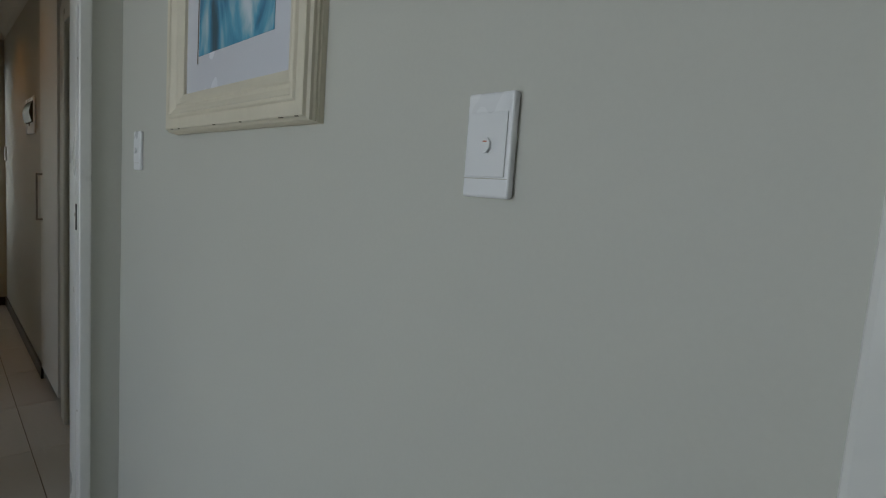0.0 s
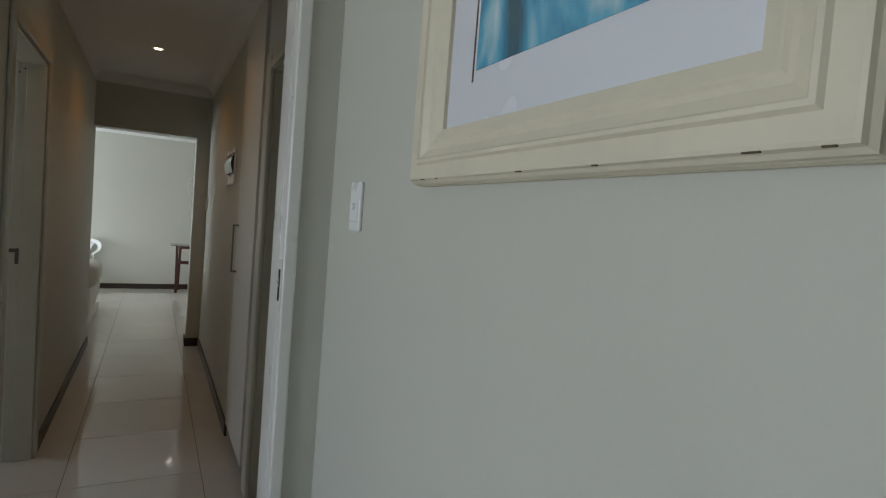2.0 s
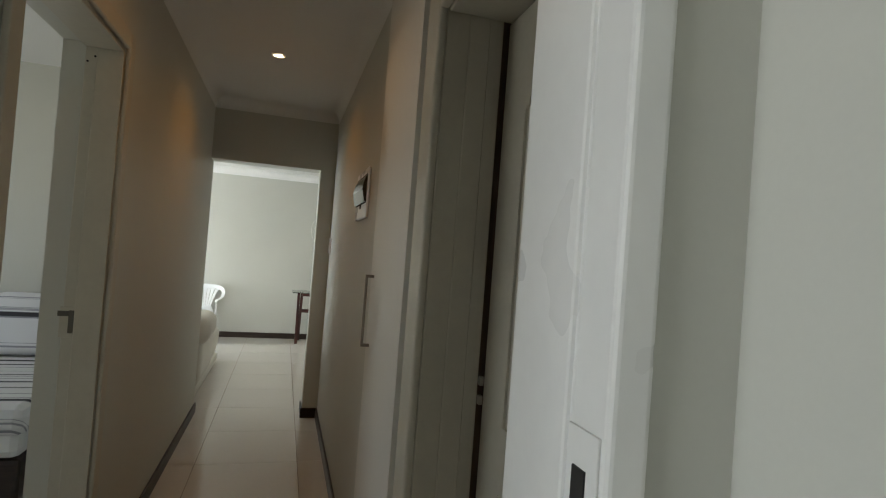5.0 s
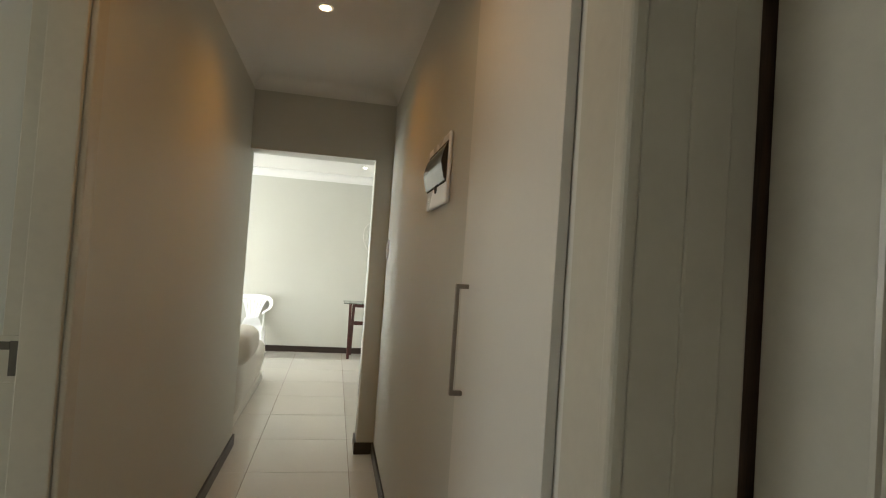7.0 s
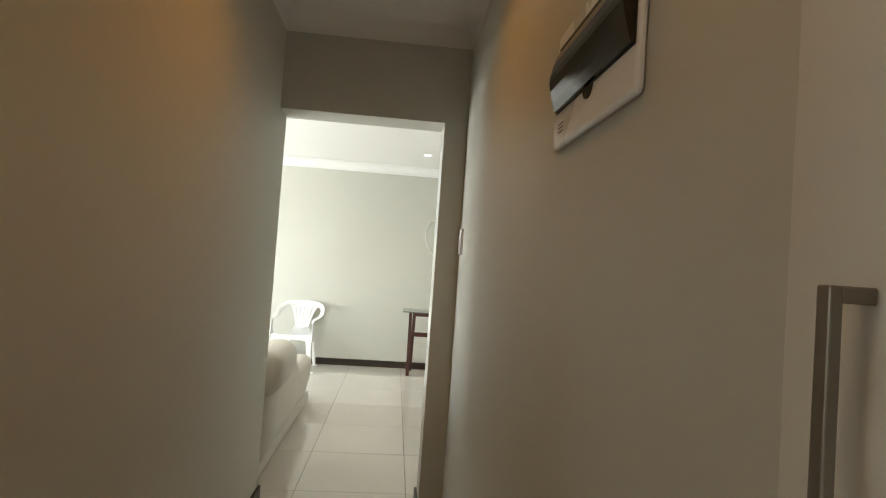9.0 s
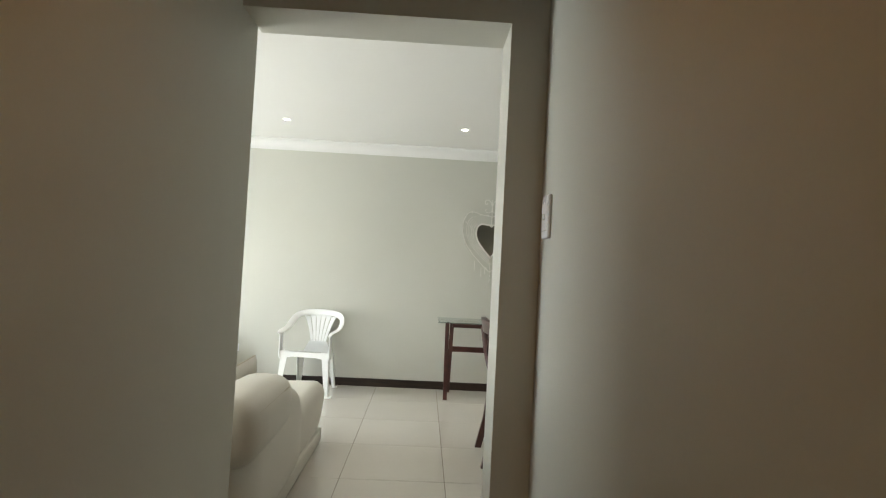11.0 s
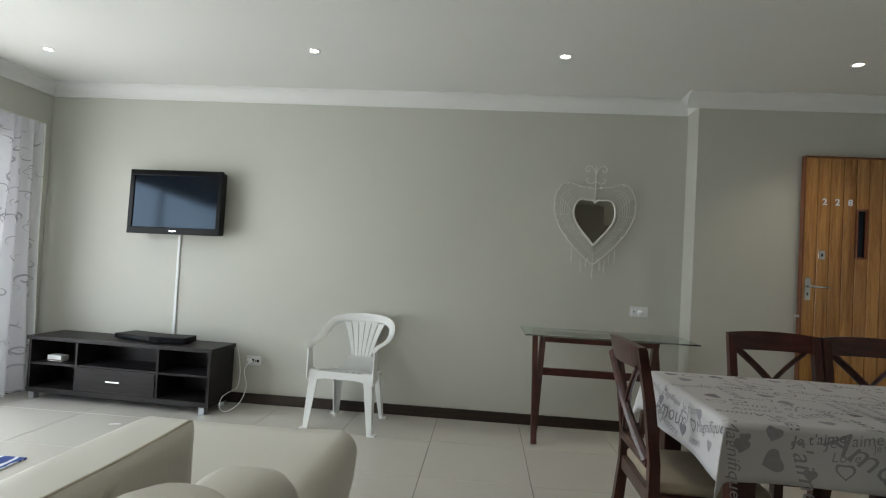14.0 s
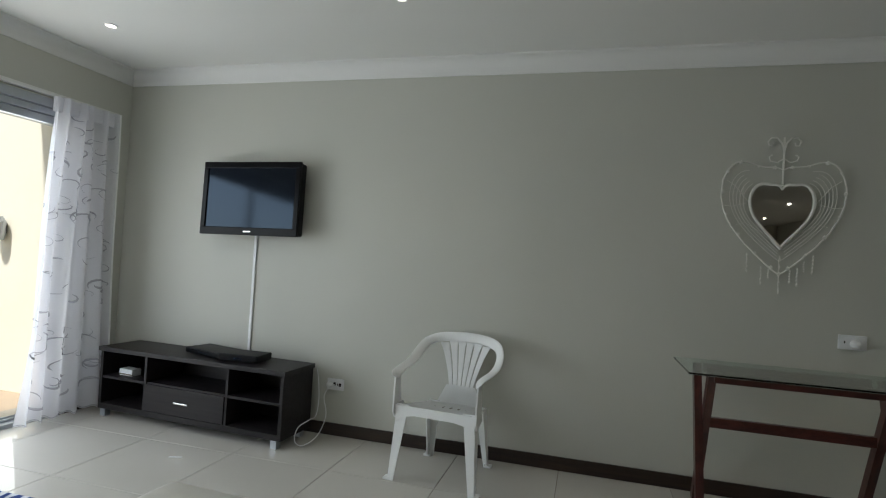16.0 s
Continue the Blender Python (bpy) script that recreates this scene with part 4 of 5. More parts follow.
# ---------------------------------------------------------------- moulded plastic armchair
def plastic_chair(x, y, rz):
    c = thing("plastic_chair", "white moulded plastic garden armchair with a slatted back", "chair", (x, y, 0), rz)
    # seat: a dished slab with a turned-down apron
    bm = bmesh.new()
    nx, ny = 16, 12
    top = []
    for j in range(ny + 1):
        row = []
        for i in range(nx + 1):
            u, v = i / nx * 2 - 1, j / ny
            wid = 0.235 - 0.045 * v
            z = 0.440 - 0.016 * (1 - u * u) * math.sin(math.pi * min(1, v * 1.1)) - 0.070 * v - 0.020 * max(0, 0.12 - v) / 0.12
            row.append(bm.verts.new((u * wid, -0.235 + 0.40 * v, z)))
        top.append(row)
    for j in range(ny):
        for i in range(nx):
            bm.faces.new((top[j][i], top[j][i + 1], top[j + 1][i + 1], top[j + 1][i]))
    bmesh.ops.solidify(bm, geom=bm.faces[:], thickness=0.008)
    part("seat", bm, RESIN, c, smooth=True)
    bm = bmesh.new()
    for k in range(5):
        u = -0.10 + 0.05 * k
        box(bm, u - 0.004, u + 0.004, 0.0, 0.075, 0.0, 0.006)
        for vert in bm.verts[-8:]:
            vert.co.z += 0.440 - 0.016 - 0.070 * (vert.co.y + 0.235) / 0.40 - 0.0005
    part("seat_slots", bm, GROUT, c)
    bm = bmesh.new()
    prism(bm, [(-0.245, 0.440), (0.245, 0.440), (0.240, 0.340), (0.205, 0.372), (0.12, 0.388), (-0.12, 0.388), (-0.205, 0.372), (-0.240, 0.340)], "y", -0.246, -0.238)
    part("apron", bm, RESIN, c)
    # legs: flared angle sections, front ones running up into the arms
    for sx in (-1, 1):
        for front in (1, 0):
            bm = bmesh.new()
            tx, ty = (0.238, -0.235) if front else (0.190, 0.135)
            bx, by = (0.262, -0.262) if front else (0.205, 0.195)
            zt = 0.445 if front else 0.385
            s = -1 if front else 1
            vt = [(sx * tx, ty), (sx * (tx - 0.072), ty), (sx * (tx - 0.072), ty - s * 0.008), (sx * (tx - 0.008), ty - s * 0.008), (sx * (tx - 0.008), ty - s * 0.07), (sx * tx, ty - s * 0.07)]
            vb = [(sx * bx, by), (sx * (bx - 0.034), by), (sx * (bx - 0.034), by - s * 0.008), (sx * (bx - 0.008), by - s * 0.008), (sx * (bx - 0.008), by - s * 0.036), (sx * bx, by - s * 0.036)]
            lo = [bm.verts.new((p, q, 0.0)) for p, q in vb]
            hi = [bm.verts.new((p, q, zt)) for p, q in vt]
            for i in range(6):
                bm.faces.new((lo[i], lo[(i + 1) % 6], hi[(i + 1) % 6], hi[i]))
            bm.faces.new(lo[::-1])
            bm.faces.new(hi)
            bmesh.ops.recalc_face_normals(bm, faces=bm.faces[:])
            leg = part("leg", bm, RESIN, c)
            part("foot", boxes((min(sx * bx, sx * (bx - 0.036)) - 0.003, max(sx * bx, sx * (bx - 0.036)) + 0.003, min(by, by - s * 0.036) - 0.003, max(by, by - s * 0.036) + 0.003, 0.0002, 0.012), bevel=0.002), RESIN, leg)
    # rim: one broad band from arm to back to arm, on upright front posts
    for sx in (-1, 1):
        bm = bmesh.new()
        prism(bm, [(-0.236, 0.36), (-0.262, 0.40), (-0.262, 0.50), (-0.256, 0.622), (-0.205, 0.630), (-0.190, 0.56), (-0.172, 0.44), (-0.15, 0.40)], "x", sx * 0.250 - 0.005, sx * 0.250 + 0.005)
        part("arm_post", bm, RESIN, c)
    half = [((0.250, -0.258, 0.600), (0.3, 0, 1)), ((0.252, -0.240, 0.628), (1, 0, 0.5)), ((0.258, -0.17, 0.640), (1, 0, 0.1)), ((0.266, -0.06, 0.646), (1, 0, 0.2)), ((0.270, 0.02, 0.660), (1, 0.1, 0.4)),
            ((0.270, 0.085, 0.694), (0.9, 0.2, 0.8)), ((0.260, 0.135, 0.738), (0.6, 0.2, 1)), ((0.226, 0.180, 0.776), (0.25, 0.2, 1)), ((0.145, 0.213, 0.797), (0.1, 0.24, 1)), ((0.0, 0.230, 0.804), (0, 0.24, 1))]
    path = [(Vector((-p[0], p[1], p[2])), Vector((-w[0], w[1], w[2]))) for p, w in half] + [(Vector(p), Vector(w)) for p, w in half[-2::-1]]
    bm = bmesh.new()
    rows = []
    for k, (p, w) in enumerate(path):
        d = (path[min(k + 1, len(path) - 1)][0] - path[max(k - 1, 0)][0]).normalized()
        w = (w - d * w.dot(d)).normalized()
        t = d.cross(w)
        rows.append([bm.verts.new(p + w * (0.034 * math.cos(a)) + t * (0.0075 * math.sin(a))) for a in (2 * math.pi * i / 10 for i in range(10))])
    for p, q in zip(rows, rows[1:]):
        for i in range(10):
            bm.faces.new((p[i], p[(i + 1) % 10], q[(i + 1) % 10], q[i]))
    bm.faces.new(rows[0][::-1])
    bm.faces.new(rows[-1])
    bmesh.ops.recalc_face_normals(bm, faces=bm.faces[:])
    rim = part("rim", bm, RESIN, c, "arm and back band in one sweep", smooth=True)
    mod = rim.modifiers.new("soft", 'SUBSURF')
    mod.levels = mod.render_levels = 2
    # back: arch and fanned slats, leaning back
    def back(u, h):
        """u: -1..1 across, h: height over the floor."""
        lean = 0.150 + 0.21 * (h - 0.39)
        return Vector((u, lean - 0.6 * u * u, h))
    for k in range(6):
        q = (k - 2.5) / 2.5
        bm = bmesh.new()
        rows = []
        for s in range(11):
            v = s / 10
            h = 0.44 + v * (0.775 - 0.020 * q * q - 0.44)
            mid = q * (0.066 + 0.078 * v ** 1.5)
            half = 0.0110 + 0.0125 * v ** 1.5 + 0.006 * max(0, v - 0.88) / 0.12
            f = [back(mid - half, h), back(mid + half, h)]
            rows.append([bm.verts.new(f[0]), bm.verts.new(f[1]), bm.verts.new(f[1] + Vector((0, 0.008, 0))), bm.verts.new(f[0] + Vector((0, 0.008, 0)))])
        for p, q2 in zip(rows, rows[1:]):
            for i in range(4):
                bm.faces.new((p[i], p[(i + 1) % 4], q2[(i + 1) % 4], q2[i]))
        bmesh.ops.recalc_face_normals(bm, faces=bm.faces[:])
        part("slat", bm, RESIN, c)
    bm = bmesh.new()
    rows = []
    for s in range(5):
        h = 0.370 + 0.120 * s / 4
        half = 0.150 - 0.052 * s / 4
        rows.append([bm.verts.new(back(half * (i / 6 * 2 - 1), h)) for i in range(7)])
    for p, q2 in zip(rows, rows[1:]):
        for i in range(6):
            bm.faces.new((p[i], p[i + 1], q2[i + 1], q2[i]))
    bmesh.ops.solidify(bm, geom=bm.faces[:], thickness=0.008)
    bmesh.ops.recalc_face_normals(bm, faces=bm.faces[:])
    part("back_base", bm, RESIN, c)
    for o in c.children:
        o.data.transform(Matrix.Diagonal((0.915, 1, 0.90, 1)))
    return c


plastic_chair(-0.298, 11.452, -5.6)

# ---------------------------------------------------------------- glass console table
console = thing("console_table", "glass-topped console table on crossed dark red wooden legs", "table", (1.425, 11.435, 0))
gt = part("glass_top", rounded(-0.55, 0.545, -0.24, 0.225, 0.720, 0.730, 0.0025, 2), GLASS, console, "clear green-edged glass top")
gt.visible_shadow = False


def strut(bm, a, b, w, d, side=(1, 0, 0)):
    """A square bar from a to b: w along side, d across it."""
    a, b, side = Vector(a), Vector(b), Vector(side).normalized()
    ax = (b - a).normalized()
    other = ax.cross(side).normalized()
    vs = [[bm.verts.new(p + side * sx * w / 2 + other * sy * d / 2) for sx, sy in ((-1, -1), (1, -1), (1, 1), (-1, 1))] for p in (a, b)]
    for i in range(4):
        bm.faces.new((vs[0][i], vs[0][(i + 1) % 4], vs[1][(i + 1) % 4], vs[1][i]))
    bm.faces.new(vs[0][::-1])
    bm.faces.new(vs[1])
    bmesh.ops.recalc_face_normals(bm, faces=bm.faces[:])
    return bm


for x, s in ((-0.435, 1), (0.345, -1)):
    for k, (f, t) in enumerate((((-0.135, 0.0), (0.105, 0.715)), ((0.205, 0.0), (-0.065, 0.715)))):
        bm = bmesh.new()
        xx = x + (0.019 if k else -0.019) * s
        strut(bm, (xx, f[0], f[1] + 0.001), (xx, t[0], t[1]), 0.036, 0.046)
        part("leg", bm, MAHOGANY, console)
part("top_rail", boxes((-0.415, 0.325, -0.125, -0.095, 0.672, 0.712), bevel=0.003), MAHOGANY_X, console)
part("top_rail", boxes((-0.415, 0.325, 0.125, 0.155, 0.672, 0.712), bevel=0.003), MAHOGANY_X, console)
part("stretcher", boxes((-0.415, 0.325, 0.02, 0.05, 0.425, 0.475), bevel=0.003), MAHOGANY_X, console)

# ---------------------------------------------------------------- heart mirror
heart_mirror = thing("heart_mirror", "heart-shaped mirror in a white wire and macrame frame", "mirror", (1.378, BACK - 0.004, 1.53))


def heart(s, w, h, dz=0.0, n=64, dip=1.0, power=1.1):
    pts = []
    for k in range(n):
        a = 2 * math.pi * k / n
        x = math.sin(a) * abs(math.sin(a)) ** power
        z = (13 * math.cos(a) - 5 * math.cos(2 * a) * dip - 2 * math.cos(3 * a) - math.cos(4 * a)) / 17
        z += 0.28 * math.exp(-(x / 0.28) ** 2) * (math.cos(a) > 0)
        pts.append((s * w * x, s * h * (z + 0.12) + dz))
    return pts


bm = bmesh.new()
prism(bm, heart(1, 0.146, 0.194, -0.010), "y", -0.012, -0.008)
part("glass", bm, MIRROR, heart_mirror, "heart-shaped mirror glass")
bm = bmesh.new()
tube(bm, [(x, -0.013, z) for x, z in heart(1, 0.152, 0.200, -0.010)], 0.0085, 8, closed=True)
part("inner_rim", bm, WHITE_WIRE, heart_mirror, smooth=True)
bm = bmesh.new()
prism(bm, heart(0.98, 0.146, 0.194, -0.010), "y", -0.0075, 0.0)
part("backing", bm, WHITE_WIRE, heart_mirror)
for k in range(5):
    f = 1.14 + 0.105 * k
    bm = bmesh.new()
    pts = [(x, -0.010, z) for x, z in heart(1, 0.162 * f, 0.206 * (1.02 + 0.088 * k), -0.010 + 0.001 * k, power=1.1 - 0.09 * k)]
    a, b = (10, 30) if k < 4 else (8, 34)
    tube(bm, pts[a:b], 0.0022, 5)
    part("cord", bm, WHITE_WIRE, heart_mirror)
    bm = bmesh.new()
    tube(bm, pts[64 - b:64 - a], 0.0022, 5)
    part("cord", bm, WHITE_WIRE, heart_mirror)
outer = heart(1, 0.294, 0.352, -0.016, 80, power=0.68)
bm = bmesh.new()
rngh = random.Random(5)
tube(bm, [(x + rngh.uniform(-0.002, 0.002), -0.012, z) for x, z in outer], 0.0042, 6, closed=True)
part("outer_wire", bm, WHITE_WIRE, heart_mirror)
for k in range(4, 80, 4):
    x, z = outer[k]
    bm = bmesh.new()
    r = 0.010 if k % 8 else 0.007
    bmesh.ops.create_icosphere(bm, subdivisions=1, radius=r)
    moved(bm, Matrix.Translation((x * 0.985, -0.016, z * 0.985)) @ Matrix.Diagonal((1, 0.6, 1.3, 1)))
    part("bead", bm, WHITE_WIRE, heart_mirror)
bm = bmesh.new()
tube(bm, [(0, -0.011, 0.13), (0, -0.012, 0.25), (0, -0.012, 0.405)], 0.0045, 6)
for sx in (-1, 1):
    sc = [(0.0, 0.33), (0.012, 0.375), (0.035, 0.402), (0.062, 0.402), (0.078, 0.382), (0.070, 0.358), (0.052, 0.360), (0.050, 0.376)]
    tube(bm, [(sx * a, -0.012, b) for a, b in sc], 0.0042, 6)
    tube(bm, [(0.0, -0.012, 0.29), (sx * 0.03, -0.012, 0.27), (sx * 0.062, -0.012, 0.278), (sx * 0.07, -0.012, 0.30), (sx * 0.055, -0.012, 0.31)], 0.0036, 6)
part("scroll", bm, WHITE_WIRE, heart_mirror, "curled white wire scroll")
for sx in (-1, 1):
    for a, b in ((0.155, 0.28), (0.17, 0.06), (0.10, -0.11)):
        bm = bmesh.new()
        tube(bm, [(sx * a, -0.011, 0.05 if a > 0.12 else -0.10), (sx * (a + 0.07), -0.011, b * 0.5), (sx * (a + 0.115), -0.011, b * 0.62)], 0.002, 5)
        part("cord", bm, WHITE_WIRE, heart_mirror)
for x, z0, ln in ((0, -0.225, 0.205), (-0.085, -0.285, 0.10), (-0.155, -0.220, 0.10), (0.085, -0.285, 0.10), (0.155, -0.215, 0.10), (0.05, -0.30, 0.07), (-0.05, -0.30, 0.05), (0.115, -0.25, 0.06)):
    bm = bmesh.new()
    pts = [(x + rngh.uniform(-0.002, 0.002), -0.012, z0 - ln * k / 10) for k in range(11)]
    tube(bm, pts, [0.0016 + 0.0030 * (k % 2) for k in range(11)], 5)
    part("tassel", bm, WHITE_WIRE, heart_mirror)

# ---------------------------------------------------------------- dining table, cloth and chairs
TX0, TX1, TY0, TY1, TZ = 1.345, 2.80, 9.395, 10.190, 0.725
table = thing("dining_table", "dark wooden dining table under a tablecloth", "table", ((TX0 + TX1) / 2, (TY0 + TY1) / 2, 0))
hx, hy = (TX1 - TX0) / 2, (TY1 - TY0) / 2
part("tabletop", boxes((-hx + 0.006, hx - 0.006, -hy + 0.006, hy - 0.006, TZ - 0.032, TZ - 0.002), bevel=0.003), MAHOGANY_X, table)
part("apron", boxes((-hx + 0.07, hx - 0.07, -hy + 0.07, -hy + 0.09, TZ - 0.11, TZ - 0.033), (-hx + 0.07, hx - 0.07, hy - 0.09, hy - 0.07, TZ - 0.11, TZ - 0.033), (-hx + 0.07, -hx + 0.09, -hy + 0.09, hy - 0.09, TZ - 0.11, TZ - 0.033), (hx - 0.09, hx - 0.07, -hy + 0.09, hy - 0.09, TZ - 0.11, TZ - 0.033)), MAHOGANY_X, table)
for sx in (-1, 1):
    for sy in (-1, 1):
        bm = bmesh.new()
        box(bm, sx * (hx - 0.085) - 0.035, sx * (hx - 0.085) + 0.035, sy * (hy - 0.085) - 0.035, sy * (hy - 0.085) + 0.035, 0.0005, TZ - 0.033, bevel=0.004)
        part("leg", bm, MAHOGANY, table)


CLOTH = surface("printed_cotton", (0.66, 0.65, 0.66), 0.85, vary=0.03, scale=6, fine=300, bump=0.15)
INK = surface("grey_print", (0.25, 0.24, 0.27), 0.85, vary=0.10, scale=30)
INK_LIGHT = surface("pale_grey_print", (0.36, 0.35, 0.38), 0.85, vary=0.10, scale=30)
cloth = thing("tablecloth", "white tablecloth printed with grey hearts and handwriting", "tablecloth", ((TX0 + TX1) / 2, (TY0 + TY1) / 2, TZ))
DROP = 0.175


def drape(p, q):
    """A point of the cloth from its flat place p, q; past the table's edge it hangs."""
    ex, ey = max(0.0, abs(p) - hx), max(0.0, abs(q) - hy)
    sx, sy = math.copysign(1, p), math.copysign(1, q)
    over = ex + ey
    fold_out = 0.012 * math.sin(9 * (p + 0.4) if ey > 0 else 11 * q) * min(1, over / 0.1)
    x = sx * (min(abs(p), hx) + (0.006 + 0.06 * ex + fold_out if ex > 0 else 0) + 0.10 * min(ex, ey))
    y = sy * (min(abs(q), hy) + (0.006 + 0.06 * ey + fold_out if ey > 0 else 0) + 0.10 * min(ex, ey))
    drop = max(ex, ey) + 0.28 * min(ex, ey)
    return Vector((x, y, -drop + 0.001 * math.sin(13 * p + 7 * q)))


bm = bmesh.new()
NX, NY = 90, 60
rx, ry = hx + DROP, hy + DROP
g = [[bm.verts.new(drape(-rx + 2 * rx * i / NX, -ry + 2 * ry * j / NY)) for i in range(NX + 1)] for j in range(NY + 1)]
for j in range(NY):
    for i in range(NX):
        bm.faces.new((g[j][i], g[j][i + 1], g[j + 1][i + 1], g[j + 1][i]))
bmesh.ops.recalc_face_normals(bm, faces=bm.faces[:])
bmesh.ops.solidify(bm, geom=bm.faces[:], thickness=-0.0012)
part("cloth", bm, CLOTH, cloth, smooth=True)


def on_cloth(flat, lift=0.0022):
    """Lays a flat mesh (x, y) onto the draped cloth."""
    bmesh.ops.subdivide_edges(flat, edges=[e for e in flat.edges if e.calc_length() > 0.03], cuts=1)
    for v in flat.verts:
        p, q = v.co.x, v.co.y
        a = drape(p, q)
        n = (drape(p + 0.004, q) - a).cross(drape(p, q + 0.004) - a)
        n = n.normalized() if n.length > 1e-9 else Vector((0, 0, 1))
        v.co = a + n * lift
    return flat


def flat_heart(cx, cy, size, rot):
    f = bmesh.new()
    pts = [Vector((x, z)) for x, z in heart(size, 0.5, 0.5, 0, 28)]
    c, s = math.cos(rot), math.sin(rot)
    f.faces.new([f.verts.new((cx + c * p.x - s * p.y, cy + s * p.x + c * p.y, 0)) for p in pts])
    bmesh.ops.triangulate(f, faces=f.faces[:])
    return f


def ring_heart(cx, cy, size, rot, width=0.006):
    f = bmesh.new()
    c, s = math.cos(rot), math.sin(rot)
    def put(p):
        return f.verts.new((cx + c * p[0] - s * p[1], cy + s * p[0] + c * p[1], 0))
    a = [put(p) for p in heart(size, 0.5, 0.5, 0, 28)]
    b = [put(p) for p in heart(size * (1 - width / size * 2.4), 0.5, 0.5, 0, 28)]
    for i in range(28):
        f.faces.new((a[i], a[(i + 1) % 28], b[(i + 1) % 28], b[i]))
    return f


def flat_word(text, cx, cy, size, rot, shear=0.3):
    cu = bpy.data.curves.new("word", 'FONT')
    cu.body, cu.size, cu.shear, cu.align_x, cu.align_y = text, size, shear, 'CENTER', 'CENTER'
    cu.resolution_u = 2
    tmp = new("word", cu)
    dg = bpy.context.evaluated_depsgraph_get()
    me = bpy.data.meshes.new_from_object(tmp.evaluated_get(dg))
    f = bmesh.new()
    f.from_mesh(me)
    bpy.data.objects.remove(tmp)
    bpy.data.curves.remove(cu)
    bpy.data.meshes.remove(me)
    bmesh.ops.transform(f, matrix=Matrix.Translation((cx, cy, 0)) @ Matrix.Rotation(rot, 4, 'Z'), verts=f.verts[:])
    return f


rngc = random.Random(21)
WORDS = ["Je t'aime", "Amour", "Magnifique", "Je t'aime", "Amore", "Love"]
placed = []
# the falls that hang towards the doorway, with their writing
for kind, p, q, size, rot in (("word:Amour", -hx - 0.09, 0.05, 0.15, -1.571), ("word:Je t'aime", -hx - 0.12, 0.22, 0.10, -1.40), ("ring", -hx - 0.085, -0.16, 0.085, -1.571),
                              ("heart", -hx - 0.125, -0.075, 0.085, -1.5), ("word:Magnifique", -hx - 0.05, -0.30, 0.085, -1.3), ("ring", -hx - 0.055, 0.29, 0.06, -1.571), ("heart", -hx - 0.10, 0.335, 0.045, -1.571),
                              ("word:Je t'aime", -hx + 0.22, -hy - 0.085, 0.13, -1.35), ("heart", -hx + 0.135, -hy - 0.110, 0.115, -1.2), ("heart", -hx + 0.055, -hy - 0.045, 0.055, 0.1), ("word:Magnifique", -hx + 0.02, -hy - 0.10, 0.09, -1.5),
                              ("word:Amour", -hx + 0.42, -hy - 0.09, 0.17, -0.5), ("word:Love", -hx + 0.57, -hy - 0.06, 0.13, -0.3), ("heart", -hx + 0.68, -hy - 0.10, 0.11, 0.2)):
    size *= 0.62
    f = flat_word(kind[5:], p, q, size, rot) if kind.startswith("word") else (flat_heart if kind == "heart" else ring_heart)(p, q, size, rot)
    part("printed_" + ("word" if kind.startswith("word") else "heart"), on_cloth(f), INK_LIGHT if q < -hy else INK, cloth)
falls = [(-hx - 0.085, 0.05), (-hx - 0.12, 0.22), (-hx - 0.085, -0.16), (-hx - 0.12, -0.075), (-hx - 0.05, -0.30), (-hx + 0.22, -hy - 0.085), (-hx + 0.135, -hy - 0.11), (-hx + 0.42, -hy - 0.09), (-hx + 0.57, -hy - 0.06), (-hx + 0.68, -hy - 0.10)]
for k in range(160):
    west = k % 2
    p, q = (-hx - rngc.uniform(0.025, DROP - 0.03), rngc.uniform(-hy + 0.04, hy - 0.04)) if west else (rngc.uniform(-hx + 0.04, hx - 0.04), -hy - rngc.uniform(0.025, DROP - 0.03))
    if any(abs(p - a) < (0.04 if west else 0.075) and abs(q - b) < (0.075 if west else 0.04) for a, b in falls):
        continue
    falls.append((p, q))
    size, rot = rngc.uniform(0.035, 0.06), (-1.571 if west else 0.0) + rngc.uniform(-0.3, 0.3)
    f = flat_word(rngc.choice(WORDS), p, q, size * 0.8, rot) if k % 3 == 0 else (flat_heart if k % 3 == 1 else ring_heart)(p, q, size, rot)
    part("printed_word" if k % 3 == 0 else "printed_heart", on_cloth(f), INK_LIGHT if k % 5 else INK, cloth)
for k in range(700):
    p, q = rngc.uniform(-hx + 0.06, hx - 0.06), rngc.uniform(-hy + 0.05, hy - 0.05)
    r = rngc.uniform(0.034, 0.064)
    if any((p - a) ** 2 + (q - b) ** 2 < (0.8 * (r + c)) ** 2 for a, b, c in placed) or len(placed) > 150:
        continue
    placed.append((p, q, r))
    rot = rngc.choice((-1.571, 0.0, 1.571, 0.4, -0.5, 3.0))
    kind = rngc.randrange(4)
    f = (flat_word(rngc.choice(WORDS), p, q, r * 1.1, rot) if kind == 0 else flat_heart(p, q, r * 1.25, rot) if kind == 1 else ring_heart(p, q, r * 1.5, rot) if kind == 2 else flat_word(rngc.choice(WORDS), p, q, r * 1.3, rot))
    part("printed_word" if kind in (0, 3) else "printed_heart", on_cloth(f), INK_LIGHT if k % 3 else INK, cloth)


